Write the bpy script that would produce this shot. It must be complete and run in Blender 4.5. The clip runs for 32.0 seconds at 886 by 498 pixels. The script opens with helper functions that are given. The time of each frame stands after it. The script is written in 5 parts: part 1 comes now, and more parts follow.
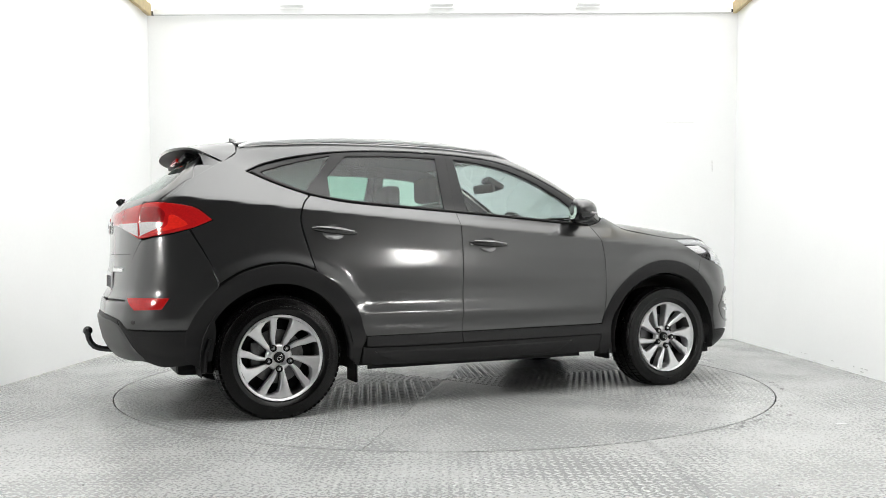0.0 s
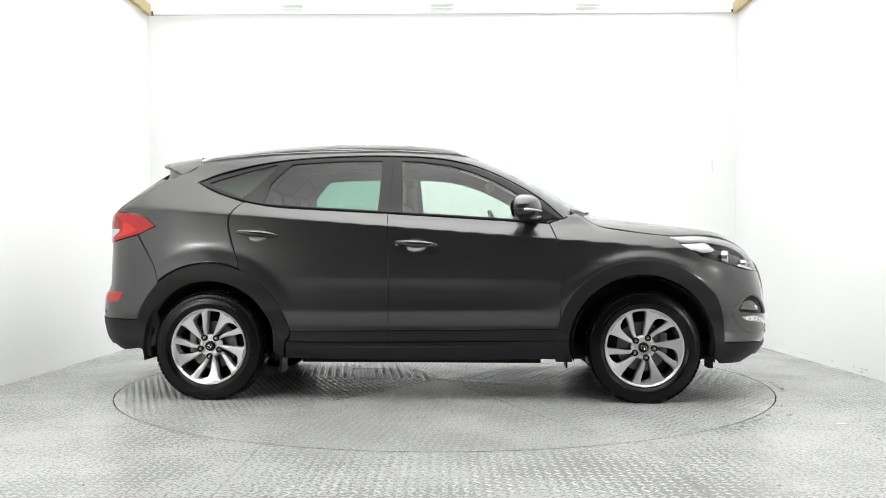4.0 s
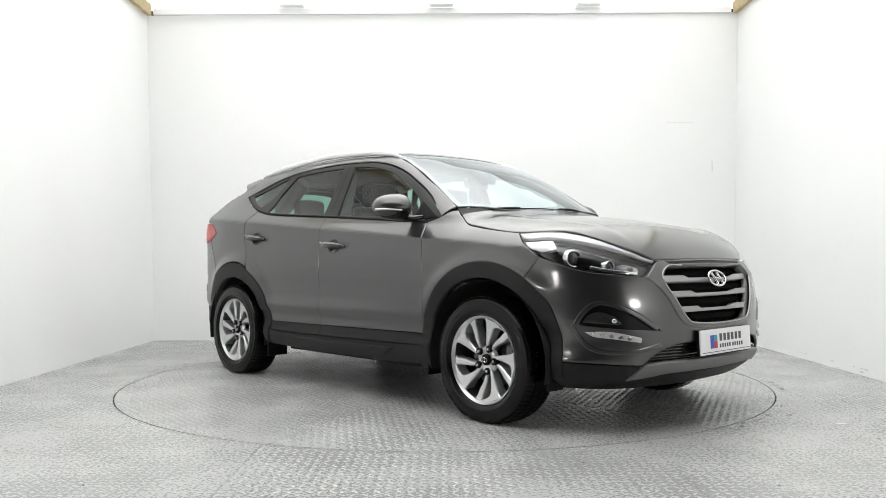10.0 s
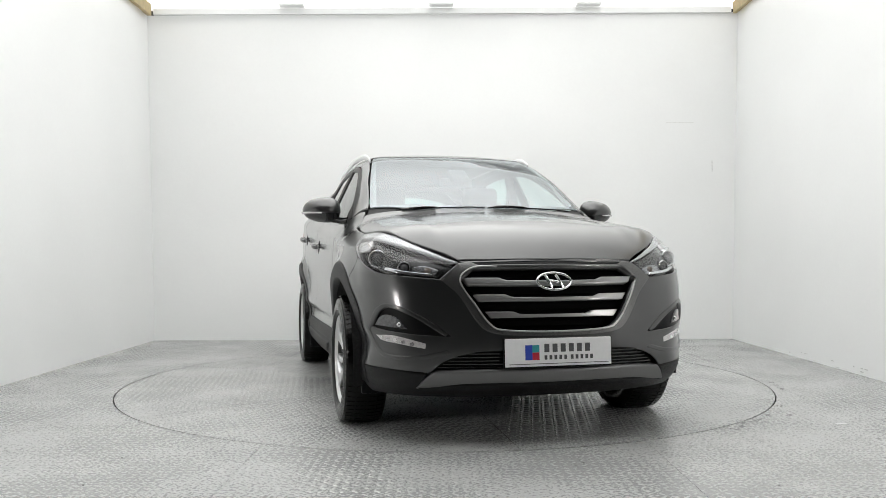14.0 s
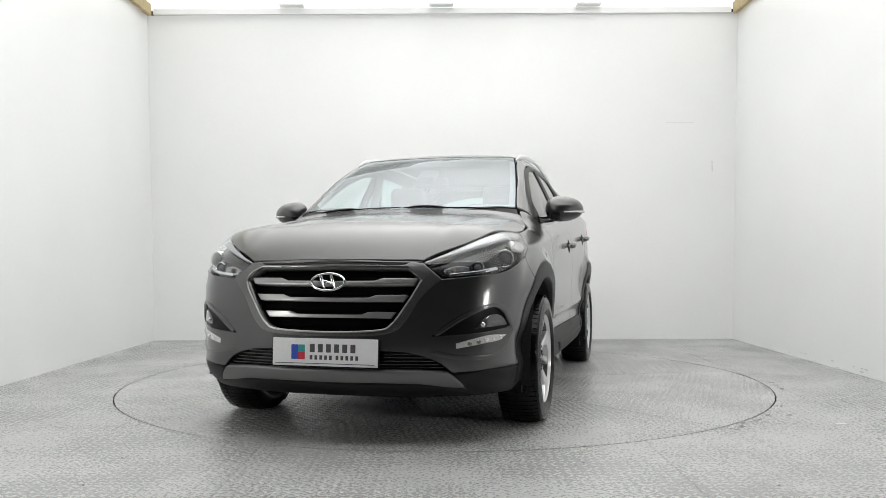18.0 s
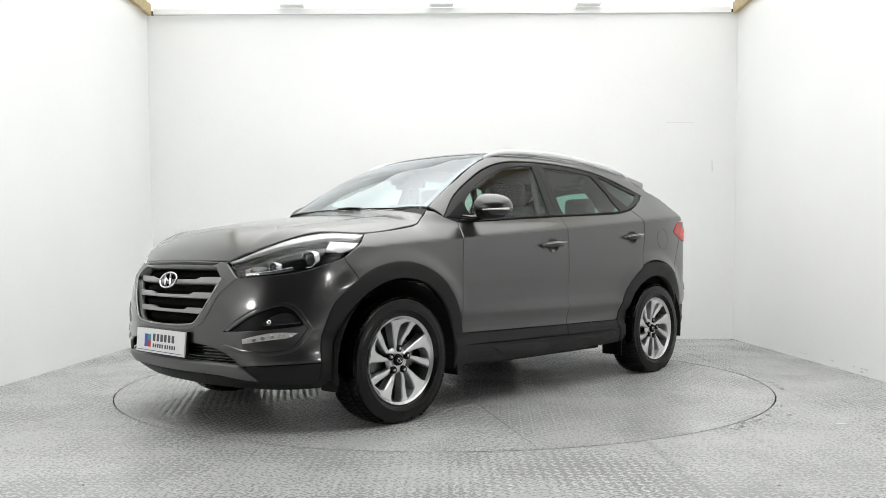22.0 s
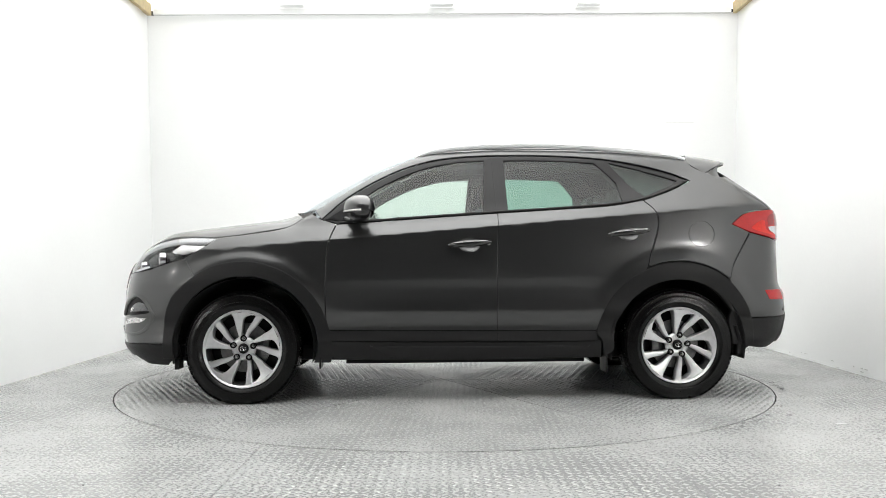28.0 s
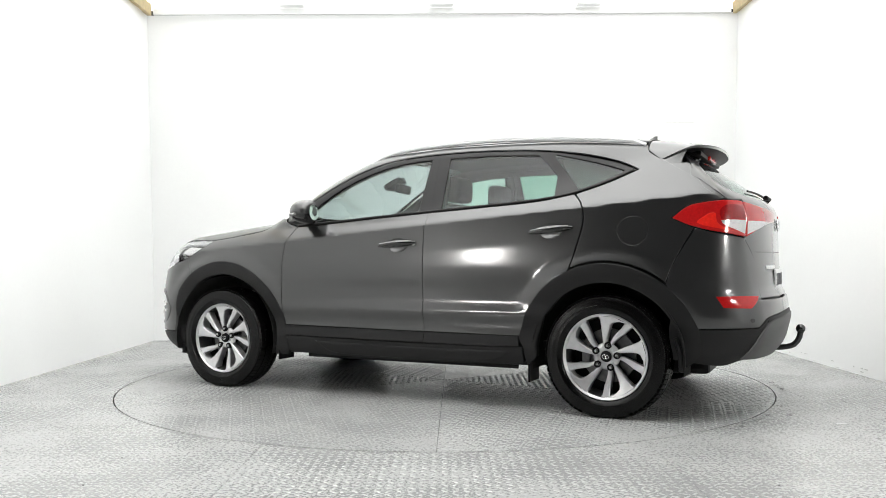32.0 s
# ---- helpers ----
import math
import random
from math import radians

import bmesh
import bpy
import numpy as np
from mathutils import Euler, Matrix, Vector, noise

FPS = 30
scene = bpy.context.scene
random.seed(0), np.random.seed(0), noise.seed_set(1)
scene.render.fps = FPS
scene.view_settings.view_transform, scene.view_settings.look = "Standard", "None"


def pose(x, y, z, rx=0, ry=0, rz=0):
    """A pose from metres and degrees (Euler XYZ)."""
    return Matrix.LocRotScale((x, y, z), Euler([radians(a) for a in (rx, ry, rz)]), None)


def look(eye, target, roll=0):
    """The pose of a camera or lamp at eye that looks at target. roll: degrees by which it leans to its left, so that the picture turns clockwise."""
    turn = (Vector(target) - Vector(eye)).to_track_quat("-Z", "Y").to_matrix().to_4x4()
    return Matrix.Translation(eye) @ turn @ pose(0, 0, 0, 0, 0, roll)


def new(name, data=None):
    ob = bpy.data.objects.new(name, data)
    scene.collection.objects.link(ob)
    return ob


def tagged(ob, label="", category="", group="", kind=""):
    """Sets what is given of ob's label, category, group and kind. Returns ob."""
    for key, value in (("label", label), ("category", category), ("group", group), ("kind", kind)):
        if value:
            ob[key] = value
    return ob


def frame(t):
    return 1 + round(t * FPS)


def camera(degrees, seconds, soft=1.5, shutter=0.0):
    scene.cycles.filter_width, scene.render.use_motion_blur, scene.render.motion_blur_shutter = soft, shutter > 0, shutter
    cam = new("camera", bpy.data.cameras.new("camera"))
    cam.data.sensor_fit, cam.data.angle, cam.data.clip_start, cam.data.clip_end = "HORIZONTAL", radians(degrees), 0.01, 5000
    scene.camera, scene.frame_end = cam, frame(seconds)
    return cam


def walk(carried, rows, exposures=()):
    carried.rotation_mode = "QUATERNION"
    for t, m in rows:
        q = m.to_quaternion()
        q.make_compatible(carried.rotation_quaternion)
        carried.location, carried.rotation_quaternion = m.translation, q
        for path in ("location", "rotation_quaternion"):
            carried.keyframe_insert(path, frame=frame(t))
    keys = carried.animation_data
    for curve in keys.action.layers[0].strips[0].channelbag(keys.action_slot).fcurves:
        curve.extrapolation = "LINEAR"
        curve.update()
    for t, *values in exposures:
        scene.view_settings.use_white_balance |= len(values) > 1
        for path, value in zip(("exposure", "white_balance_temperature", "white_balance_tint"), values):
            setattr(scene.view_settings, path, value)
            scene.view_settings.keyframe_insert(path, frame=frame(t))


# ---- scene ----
cam = camera(56.92, 32.0, soft=0.85)
EYE = (0.0, -5.884, 0.870)
VIEW = look(EYE, (-0.0062, 0.0, 0.942), -0.21)
walk(cam, [(0, VIEW), (32, VIEW)], exposures=[(0, -0.06), (2, 0.02), (6, -0.03), (9, -0.21), (11, -0.34), (13, -0.48), (19, -0.50), (21, -0.44), (23, -0.32), (25, -0.24), (26, -0.17), (28, -0.08), (32, -0.05)])

world = bpy.data.worlds.new("world")
scene.world = world
world.use_nodes = True
world.node_tree.nodes["Background"].inputs[0].default_value = (0.75, 0.8, 0.85, 1)
world.node_tree.nodes["Background"].inputs[1].default_value = 0.05


# ---- materials ----
def mat(name, color, rough=0.5, metal=0.0, coat=0.0, grain=0.0, grain_scale=60.0, stain=0.0, stain_scale=2.0,
        bump=0.0, bump_scale=200.0, emit=0.0, spec=0.5, coat_rough=0.05, coat_ior=1.5):
    """A surface with colour grain at two scales, uneven gloss and fine relief."""
    m = bpy.data.materials.new(name)
    m.use_nodes = True
    nt = m.node_tree
    b = nt.nodes["Principled BSDF"]
    b.inputs["Base Color"].default_value = (*color, 1)
    b.inputs["Roughness"].default_value = rough
    b.inputs["Metallic"].default_value = metal
    b.inputs["Coat Weight"].default_value = coat
    b.inputs["Coat Roughness"].default_value = coat_rough
    b.inputs["Coat IOR"].default_value = coat_ior
    b.inputs["Specular IOR Level"].default_value = spec
    if emit:
        b.inputs["Emission Color"].default_value = (*color, 1)
        b.inputs["Emission Strength"].default_value = emit
    if grain or stain or bump:
        tc = nt.nodes.new("ShaderNodeTexCoord")
    if grain or stain:
        last = None
        for scale, amount, detail in ((grain_scale, grain, 3), (stain_scale, stain, 6)):
            if not amount:
                continue
            n = nt.nodes.new("ShaderNodeTexNoise")
            n.inputs["Scale"].default_value = scale
            n.inputs["Detail"].default_value = detail
            nt.links.new(tc.outputs["Object"], n.inputs["Vector"])
            r = nt.nodes.new("ShaderNodeMapRange")
            r.inputs["From Min"].default_value, r.inputs["From Max"].default_value = 0.3, 0.7
            r.inputs["To Min"].default_value, r.inputs["To Max"].default_value = 1 - amount, 1 + amount
            nt.links.new(n.outputs["Fac"], r.inputs["Value"])
            if last is None:
                last = r.outputs["Result"]
            else:
                mm = nt.nodes.new("ShaderNodeMath")
                mm.operation = "MULTIPLY"
                nt.links.new(last, mm.inputs[0])
                nt.links.new(r.outputs["Result"], mm.inputs[1])
                last = mm.outputs[0]
        mix = nt.nodes.new("ShaderNodeVectorMath")
        mix.operation = "SCALE"
        mix.inputs[0].default_value = color
        nt.links.new(last, mix.inputs["Scale"])
        nt.links.new(mix.outputs[0], b.inputs["Base Color"])
        rr = nt.nodes.new("ShaderNodeMath")
        rr.operation = "MULTIPLY"
        rr.inputs[1].default_value = rough
        nt.links.new(last, rr.inputs[0])
        nt.links.new(rr.outputs[0], b.inputs["Roughness"])
    if bump:
        n = nt.nodes.new("ShaderNodeTexNoise")
        n.inputs["Scale"].default_value = bump_scale
        n.inputs["Detail"].default_value = 4
        nt.links.new(tc.outputs["Object"], n.inputs["Vector"])
        bu = nt.nodes.new("ShaderNodeBump")
        bu.inputs["Strength"].default_value = bump
        bu.inputs["Distance"].default_value = 0.002
        nt.links.new(n.outputs["Fac"], bu.inputs["Height"])
        nt.links.new(bu.outputs[0], b.inputs["Normal"])
    return m


def glass(name, tint, gloss_rough=0.02, face=0.04, sheen=(1, 1, 1)):
    """Thin tinted glass: clear tinted passage and a mirror that grows towards grazing sight."""
    m = bpy.data.materials.new(name)
    m.use_nodes = True
    nt = m.node_tree
    nt.nodes.remove(nt.nodes["Principled BSDF"])
    out = nt.nodes["Material Output"]
    tr, gl = nt.nodes.new("ShaderNodeBsdfTransparent"), nt.nodes.new("ShaderNodeBsdfGlossy")
    lw, mx = nt.nodes.new("ShaderNodeLayerWeight"), nt.nodes.new("ShaderNodeMixShader")
    pw, ma = nt.nodes.new("ShaderNodeMath"), nt.nodes.new("ShaderNodeMath")
    tr.inputs["Color"].default_value = (*tint, 1)
    gl.inputs["Roughness"].default_value = gloss_rough
    gl.inputs["Color"].default_value = (*sheen, 1)
    lw.inputs["Blend"].default_value = 0.5
    pw.operation, pw.inputs[1].default_value = "POWER", 5.0
    ma.operation, ma.inputs[1].default_value, ma.inputs[2].default_value = "MULTIPLY_ADD", 0.92, face
    nt.links.new(lw.outputs["Facing"], pw.inputs[0])
    nt.links.new(pw.outputs[0], ma.inputs[0])
    nt.links.new(ma.outputs[0], mx.inputs[0])
    nt.links.new(tr.outputs[0], mx.inputs[1])
    nt.links.new(gl.outputs[0], mx.inputs[2])
    nt.links.new(mx.outputs[0], out.inputs["Surface"])
    return m


M_PAINT = mat("grey_metallic_paint", (0.056, 0.0566, 0.0572), 0.33, 0.85, 1.0, coat_rough=0.125, coat_ior=1.58, grain=0.08, grain_scale=900, stain=0.02, stain_scale=3)
M_CLAD = mat("dark_grey_plastic", (0.0095, 0.0095, 0.0098), 0.46, grain=0.06, grain_scale=300, stain=0.06, bump=0.25, bump_scale=900, spec=0.26)
M_BLACK = mat("black_plastic", (0.005, 0.005, 0.0055), 0.42, grain=0.06, grain_scale=300, stain=0.05, spec=0.14)
M_GLOSSBLACK = mat("gloss_black_trim", (0.010, 0.010, 0.011), 0.12, coat=0.6)
M_SEAL = mat("rubber_seal", (0.006, 0.006, 0.006), 0.7, grain=0.1)
M_TYRE = mat("tyre_rubber", (0.0025, 0.0025, 0.0025), 0.22, grain=0.15, grain_scale=40, stain=0.2, stain_scale=6, bump=0.2, bump_scale=400, spec=0.24)
M_ALLOY = mat("silver_alloy", (0.66, 0.66, 0.67), 0.30, 0.70, 0.4, grain=0.03, stain=0.04, stain_scale=8)
M_CHROME = mat("chrome", (0.80, 0.80, 0.81), 0.06, 1.0)
M_SATIN = mat("satin_silver", (0.42, 0.42, 0.42), 0.30, 0.8, grain=0.04)
M_BARGREY = mat("satin_grey_slat", (0.33, 0.33, 0.33), 0.30, 0.7, 0.4)
M_STEEL = mat("brake_steel", (0.14, 0.14, 0.14), 0.35, 0.9, grain=0.15, grain_scale=50)
M_CABIN = mat("dark_cabin_fabric", (0.010, 0.010, 0.0105), 0.8, grain=0.2, grain_scale=200, bump=0.3)
M_CABINP = mat("dark_cabin_plastic", (0.014, 0.014, 0.0145), 0.55, grain=0.1)
M_LINER = mat("light_headliner", (0.10, 0.10, 0.098), 0.9, grain=0.05)
M_WHITE_PLATE = mat("white_plate", (0.80, 0.80, 0.81), 0.3, coat=0.3, grain=0.02)
M_INK = mat("plate_ink", (0.07, 0.07, 0.075), 0.5)
M_BLUE = mat("badge_blue", (0.02, 0.06, 0.42), 0.4)
M_RED = mat("badge_red", (0.50, 0.02, 0.04), 0.4)
M_TEAL = mat("badge_teal", (0.02, 0.28, 0.30), 0.4)
M_REDLENS = mat("red_lamp_lens", (0.44, 0.008, 0.009), 0.14, coat=0.35, grain=0.12, grain_scale=90)
M_REDLENS_DEEP = mat("deep_red_lamp_lens", (0.26, 0.003, 0.005), 0.14, coat=0.35, grain=0.2, grain_scale=120)
M_CLEARLENS = mat("clear_ribbed_lens", (0.62, 0.60, 0.60), 0.14, 0.3, 1.0, grain=0.2, grain_scale=150)
M_REFLECTOR = mat("lamp_reflector", (0.75, 0.75, 0.76), 0.12, 1.0, grain=0.06, grain_scale=70)
M_LAMPDARK = mat("lamp_housing_black", (0.008, 0.008, 0.0085), 0.22, 0.3, coat=0.4)
M_AMBER = mat("amber_bulb", (0.16, 0.13, 0.11), 0.25)
M_GLASS_CLEAR = glass("windscreen_glass", (0.66, 0.74, 0.76), face=0.20, sheen=(0.90, 0.94, 0.97))
M_GLASS_FRONT = glass("green_tinted_side_glass", (0.74, 0.84, 0.79))
M_GLASS_DARK = glass("privacy_glass", (0.40, 0.60, 0.53))
M_GLASS_LENS = glass("lamp_cover", (0.93, 0.94, 0.95))

M_WALL = mat("white_painted_wall", (0.897, 0.905, 0.901), 0.30, grain=0.006, grain_scale=40, stain=0.018, stain_scale=0.9, bump=0.02, bump_scale=40, spec=0.5)
M_FLOOR = mat("worn_grey_tread_plate", (0.365, 0.37, 0.367), 0.27, 0.0, grain=0.15, grain_scale=75, stain=0.11, stain_scale=1.3, bump=0.3, bump_scale=120)
# worn lugs, paler than the plate: the light they catch is partly in this colour
M_LUG = mat("worn_lit_tread_lug", (0.45, 0.455, 0.452), 0.33, 0.38, grain=0.18, grain_scale=60, stain=0.11, stain_scale=1.3)
M_PIT = mat("dark_gap", (0.01, 0.01, 0.01), 0.9)
M_SCUFF = mat("grey_scuff", (0.66, 0.66, 0.65), 0.8, grain=0.2)
M_SCRATCH = mat("pale_scratch", (0.72, 0.72, 0.71), 0.5, grain=0.1)
M_DIRT = mat("floor_dirt", (0.15, 0.15, 0.147), 0.8, grain=0.3, grain_scale=80)
M_WALLGREY = mat("faint_wall_mark", (0.80, 0.80, 0.79), 0.6, grain=0.05)
M_WOOD = mat("raw_wood_batten", (0.50, 0.40, 0.22), 0.6, grain=0.15, grain_scale=30)
M_GREYROOM = mat("dim_workshop_wall", (0.12, 0.12, 0.121), 0.8, grain=0.05, stain=0.1)
M_REFLECT_WALL = mat("light_grey_reflection_wall", (0.50, 0.50, 0.50), 0.7, grain=0.03, stain=0.08)
M_LIGHT = mat("glowing_ceiling_sheet", (1.0, 1.0, 0.985), 0.5, emit=2.1)


def fading_sheet(m, base):
    """Dims the sheet's glow towards the walls, an added falloff that evens out their brightness."""
    nt = m.node_tree
    tc, sep = nt.nodes.new("ShaderNodeTexCoord"), nt.nodes.new("ShaderNodeSeparateXYZ")
    nt.links.new(tc.outputs["Object"], sep.inputs[0])
    ab = nt.nodes.new("ShaderNodeMath")
    ab.operation = "ABSOLUTE"
    nt.links.new(sep.outputs["X"], ab.inputs[0])
    ends = []
    for out, a, b, lo in ((ab.outputs[0], 0.5, 3.1, 0.30), (sep.outputs["Y"], 0.3, 2.8, 0.28)):
        r = nt.nodes.new("ShaderNodeMapRange")
        r.interpolation_type = "SMOOTHSTEP"
        for k, v in (("From Min", a), ("From Max", b), ("To Min", 1.0), ("To Max", lo)):
            r.inputs[k].default_value = v
        nt.links.new(out, r.inputs["Value"])
        ends.append(r.outputs["Result"])
    mu, sc = nt.nodes.new("ShaderNodeMath"), nt.nodes.new("ShaderNodeMath")
    mu.operation = sc.operation = "MULTIPLY"
    nt.links.new(ends[0], mu.inputs[0])
    nt.links.new(ends[1], mu.inputs[1])
    # least glow, so that the sheet's edge at the walls stays bright
    least = nt.nodes.new("ShaderNodeMath")
    least.operation, least.inputs[1].default_value = "MAXIMUM", 0.38
    nt.links.new(mu.outputs[0], least.inputs[0])
    nt.links.new(least.outputs[0], sc.inputs[0])
    sc.inputs[1].default_value = base
    nt.links.new(sc.outputs[0], nt.nodes["Principled BSDF"].inputs["Emission Strength"])


fading_sheet(M_LIGHT, 3.7)
M_LAMPGLOW = mat("lamp_glow", (1.0, 0.98, 0.95), 0.5, emit=88.0)


# ---- mesh helpers ----
def part(name, bm, material, parent=None, label=""):
    me = bpy.data.meshes.new(name)
    bm.to_mesh(me)
    bm.free()
    me.materials.append(material)
    ob = new(name, me)
    ob.parent = parent
    if label:
        ob["label"] = label
    return ob


def thing(name, label, category, group="", at=None):
    ob = new(name)
    ob.empty_display_size = 0.1
    if at is not None:
        ob.matrix_basis = at
    return tagged(ob, label, category, group)


def mesh_part(name, verts, faces, material, parent=None, label="", smooth=False):
    me = bpy.data.meshes.new(name)
    me.from_pydata([tuple(v) for v in verts], [], [tuple(f) for f in faces])
    me.materials.append(material)
    if smooth:
        me.shade_smooth()
    ob = new(name, me)
    ob.parent = parent
    if label:
        ob["label"] = label
    return ob


def box_bm(size, at=(0, 0, 0), bevel=0.0, seg=2, turn=None):
    bm = bmesh.new()
    bmesh.ops.create_cube(bm, size=1.0)
    bmesh.ops.scale(bm, vec=size, verts=bm.verts)
    if bevel:
        bmesh.ops.bevel(bm, geom=list(bm.edges), offset=bevel, segments=seg, affect="EDGES", profile=0.6)
    if turn is not None:
        bmesh.ops.transform(bm, matrix=turn, verts=bm.verts)
    bmesh.ops.translate(bm, vec=at, verts=bm.verts)
    return bm


def lathe(profile, seg=64, axis="y"):
    """Verts and faces of a ring profile [(radius, along)] turned round an axis."""
    n = len(profile)
    verts, faces = [], []
    for i in range(seg):
        a = 2 * math.pi * i / seg
        for r, h in profile:
            verts.append((r * math.cos(a), h, r * math.sin(a)) if axis == "y" else (r * math.cos(a), r * math.sin(a), h))
    for i in range(seg):
        j = (i + 1) % seg
        for k in range(n - 1):
            faces.append((i * n + k, j * n + k, j * n + k + 1, i * n + k + 1))
    return verts, faces


def tube(points, radius, seg=10, closed=False, flat=1.0):
    """Verts and faces of a round bar that follows points; flat squashes it in z."""
    pts = [Vector(p) for p in points]
    n = len(pts)
    verts, faces = [], []
    side = None
    for i, p in enumerate(pts):
        a = pts[(i - 1) % n] if (closed or i) else p
        b = pts[(i + 1) % n] if (closed or i < n - 1) else p
        d = (b - a).normalized()
        ref = side if side is not None else (Vector((0, 0, 1)) if abs(d.z) < 0.9 else Vector((1, 0, 0)))
        u = (ref - d * ref.dot(d)).normalized()
        side = u
        v = d.cross(u)
        r = radius(i / max(1, n - 1)) if callable(radius) else radius
        for k in range(seg):
            t = 2 * math.pi * k / seg
            verts.append(p + u * (r * flat * math.cos(t)) + v * (r * math.sin(t)))
    for i in range(n if closed else n - 1):
        j = (i + 1) % n
        for k in range(seg):
            l = (k + 1) % seg
            faces.append((i * seg + k, j * seg + k, j * seg + l, i * seg + l))
    if not closed:
        faces.append(tuple(range(seg))[::-1])
        faces.append(tuple((n - 1) * seg + k for k in range(seg)))
    return verts, faces




def smooth2(points, step=0.02):
    """A closed smooth outline through 2D points; a third entry 1 marks a sharp corner."""
    n = len(points)
    P = np.array([q[:2] for q in points], float)
    sharp = [len(q) > 2 and q[2] == 1 for q in points]
    out = []
    for i in range(n):
        p1, p2 = P[i], P[(i + 1) % n]
        p0 = p1 - (p2 - p1) * 0.0 if sharp[i] else P[i - 1]
        p3 = p2 if sharp[(i + 1) % n] else P[(i + 2) % n]
        l = np.linalg.norm(p2 - p1)
        m1 = (p2 - p1) if sharp[i] else (p2 - p0) / (np.linalg.norm(p2 - p1) + np.linalg.norm(p1 - p0)) * l
        m2 = (p2 - p1) if sharp[(i + 1) % n] else (p3 - p1) / (np.linalg.norm(p3 - p2) + np.linalg.norm(p2 - p1)) * l
        k = max(1, int(math.ceil(l / step)))
        for j in range(k):
            t = j / k
            out.append((2 * t**3 - 3 * t**2 + 1) * p1 + (t**3 - 2 * t**2 + t) * m1 + (-2 * t**3 + 3 * t**2) * p2 + (t**3 - t**2) * m2)
    return np.array(out)
# ---- the room ----
WALL_L, WALL_R, WALL_B, CEIL = -3.10, 3.09, 2.93, 3.53
RING, RING_Y = 2.213, 0.03
FRONT, CEIL_FRONT = -3.5, -3.7


def slab(name, x0, x1, y0, y1, z0, z1, material, label, kind="structure", bevel=0.0):
    ob = part(name, box_bm((x1 - x0, y1 - y0, z1 - z0), ((x0 + x1) / 2, (y0 + y1) / 2, (z0 + z1) / 2), bevel), material)
    return tagged(ob, label, name.split("_")[0], kind=kind)


def wall_sheet(name, a, b, lean, label):
    """A wall from a to b on plan that leans outwards by lean at its top, with thickness behind it."""
    a, b = Vector((*a, 0)), Vector((*b, 0))
    d = (b - a).normalized()
    nrm = Vector((-d.y, d.x, 0))
    verts, faces = [], []
    for back in (0, 0.12):
        for p in (a, b):
            for z, o in ((-0.02, 0.0), (CEIL, lean)):
                q = p - nrm * (o + back)
                verts.append((q.x, q.y, z))
    faces = [(0, 2, 3, 1), (4, 5, 7, 6), (0, 1, 5, 4), (2, 6, 7, 3), (1, 3, 7, 5), (0, 4, 6, 2)]
    ob = mesh_part(name, verts, faces, M_WALL)
    return tagged(ob, label, "wall", kind="structure")


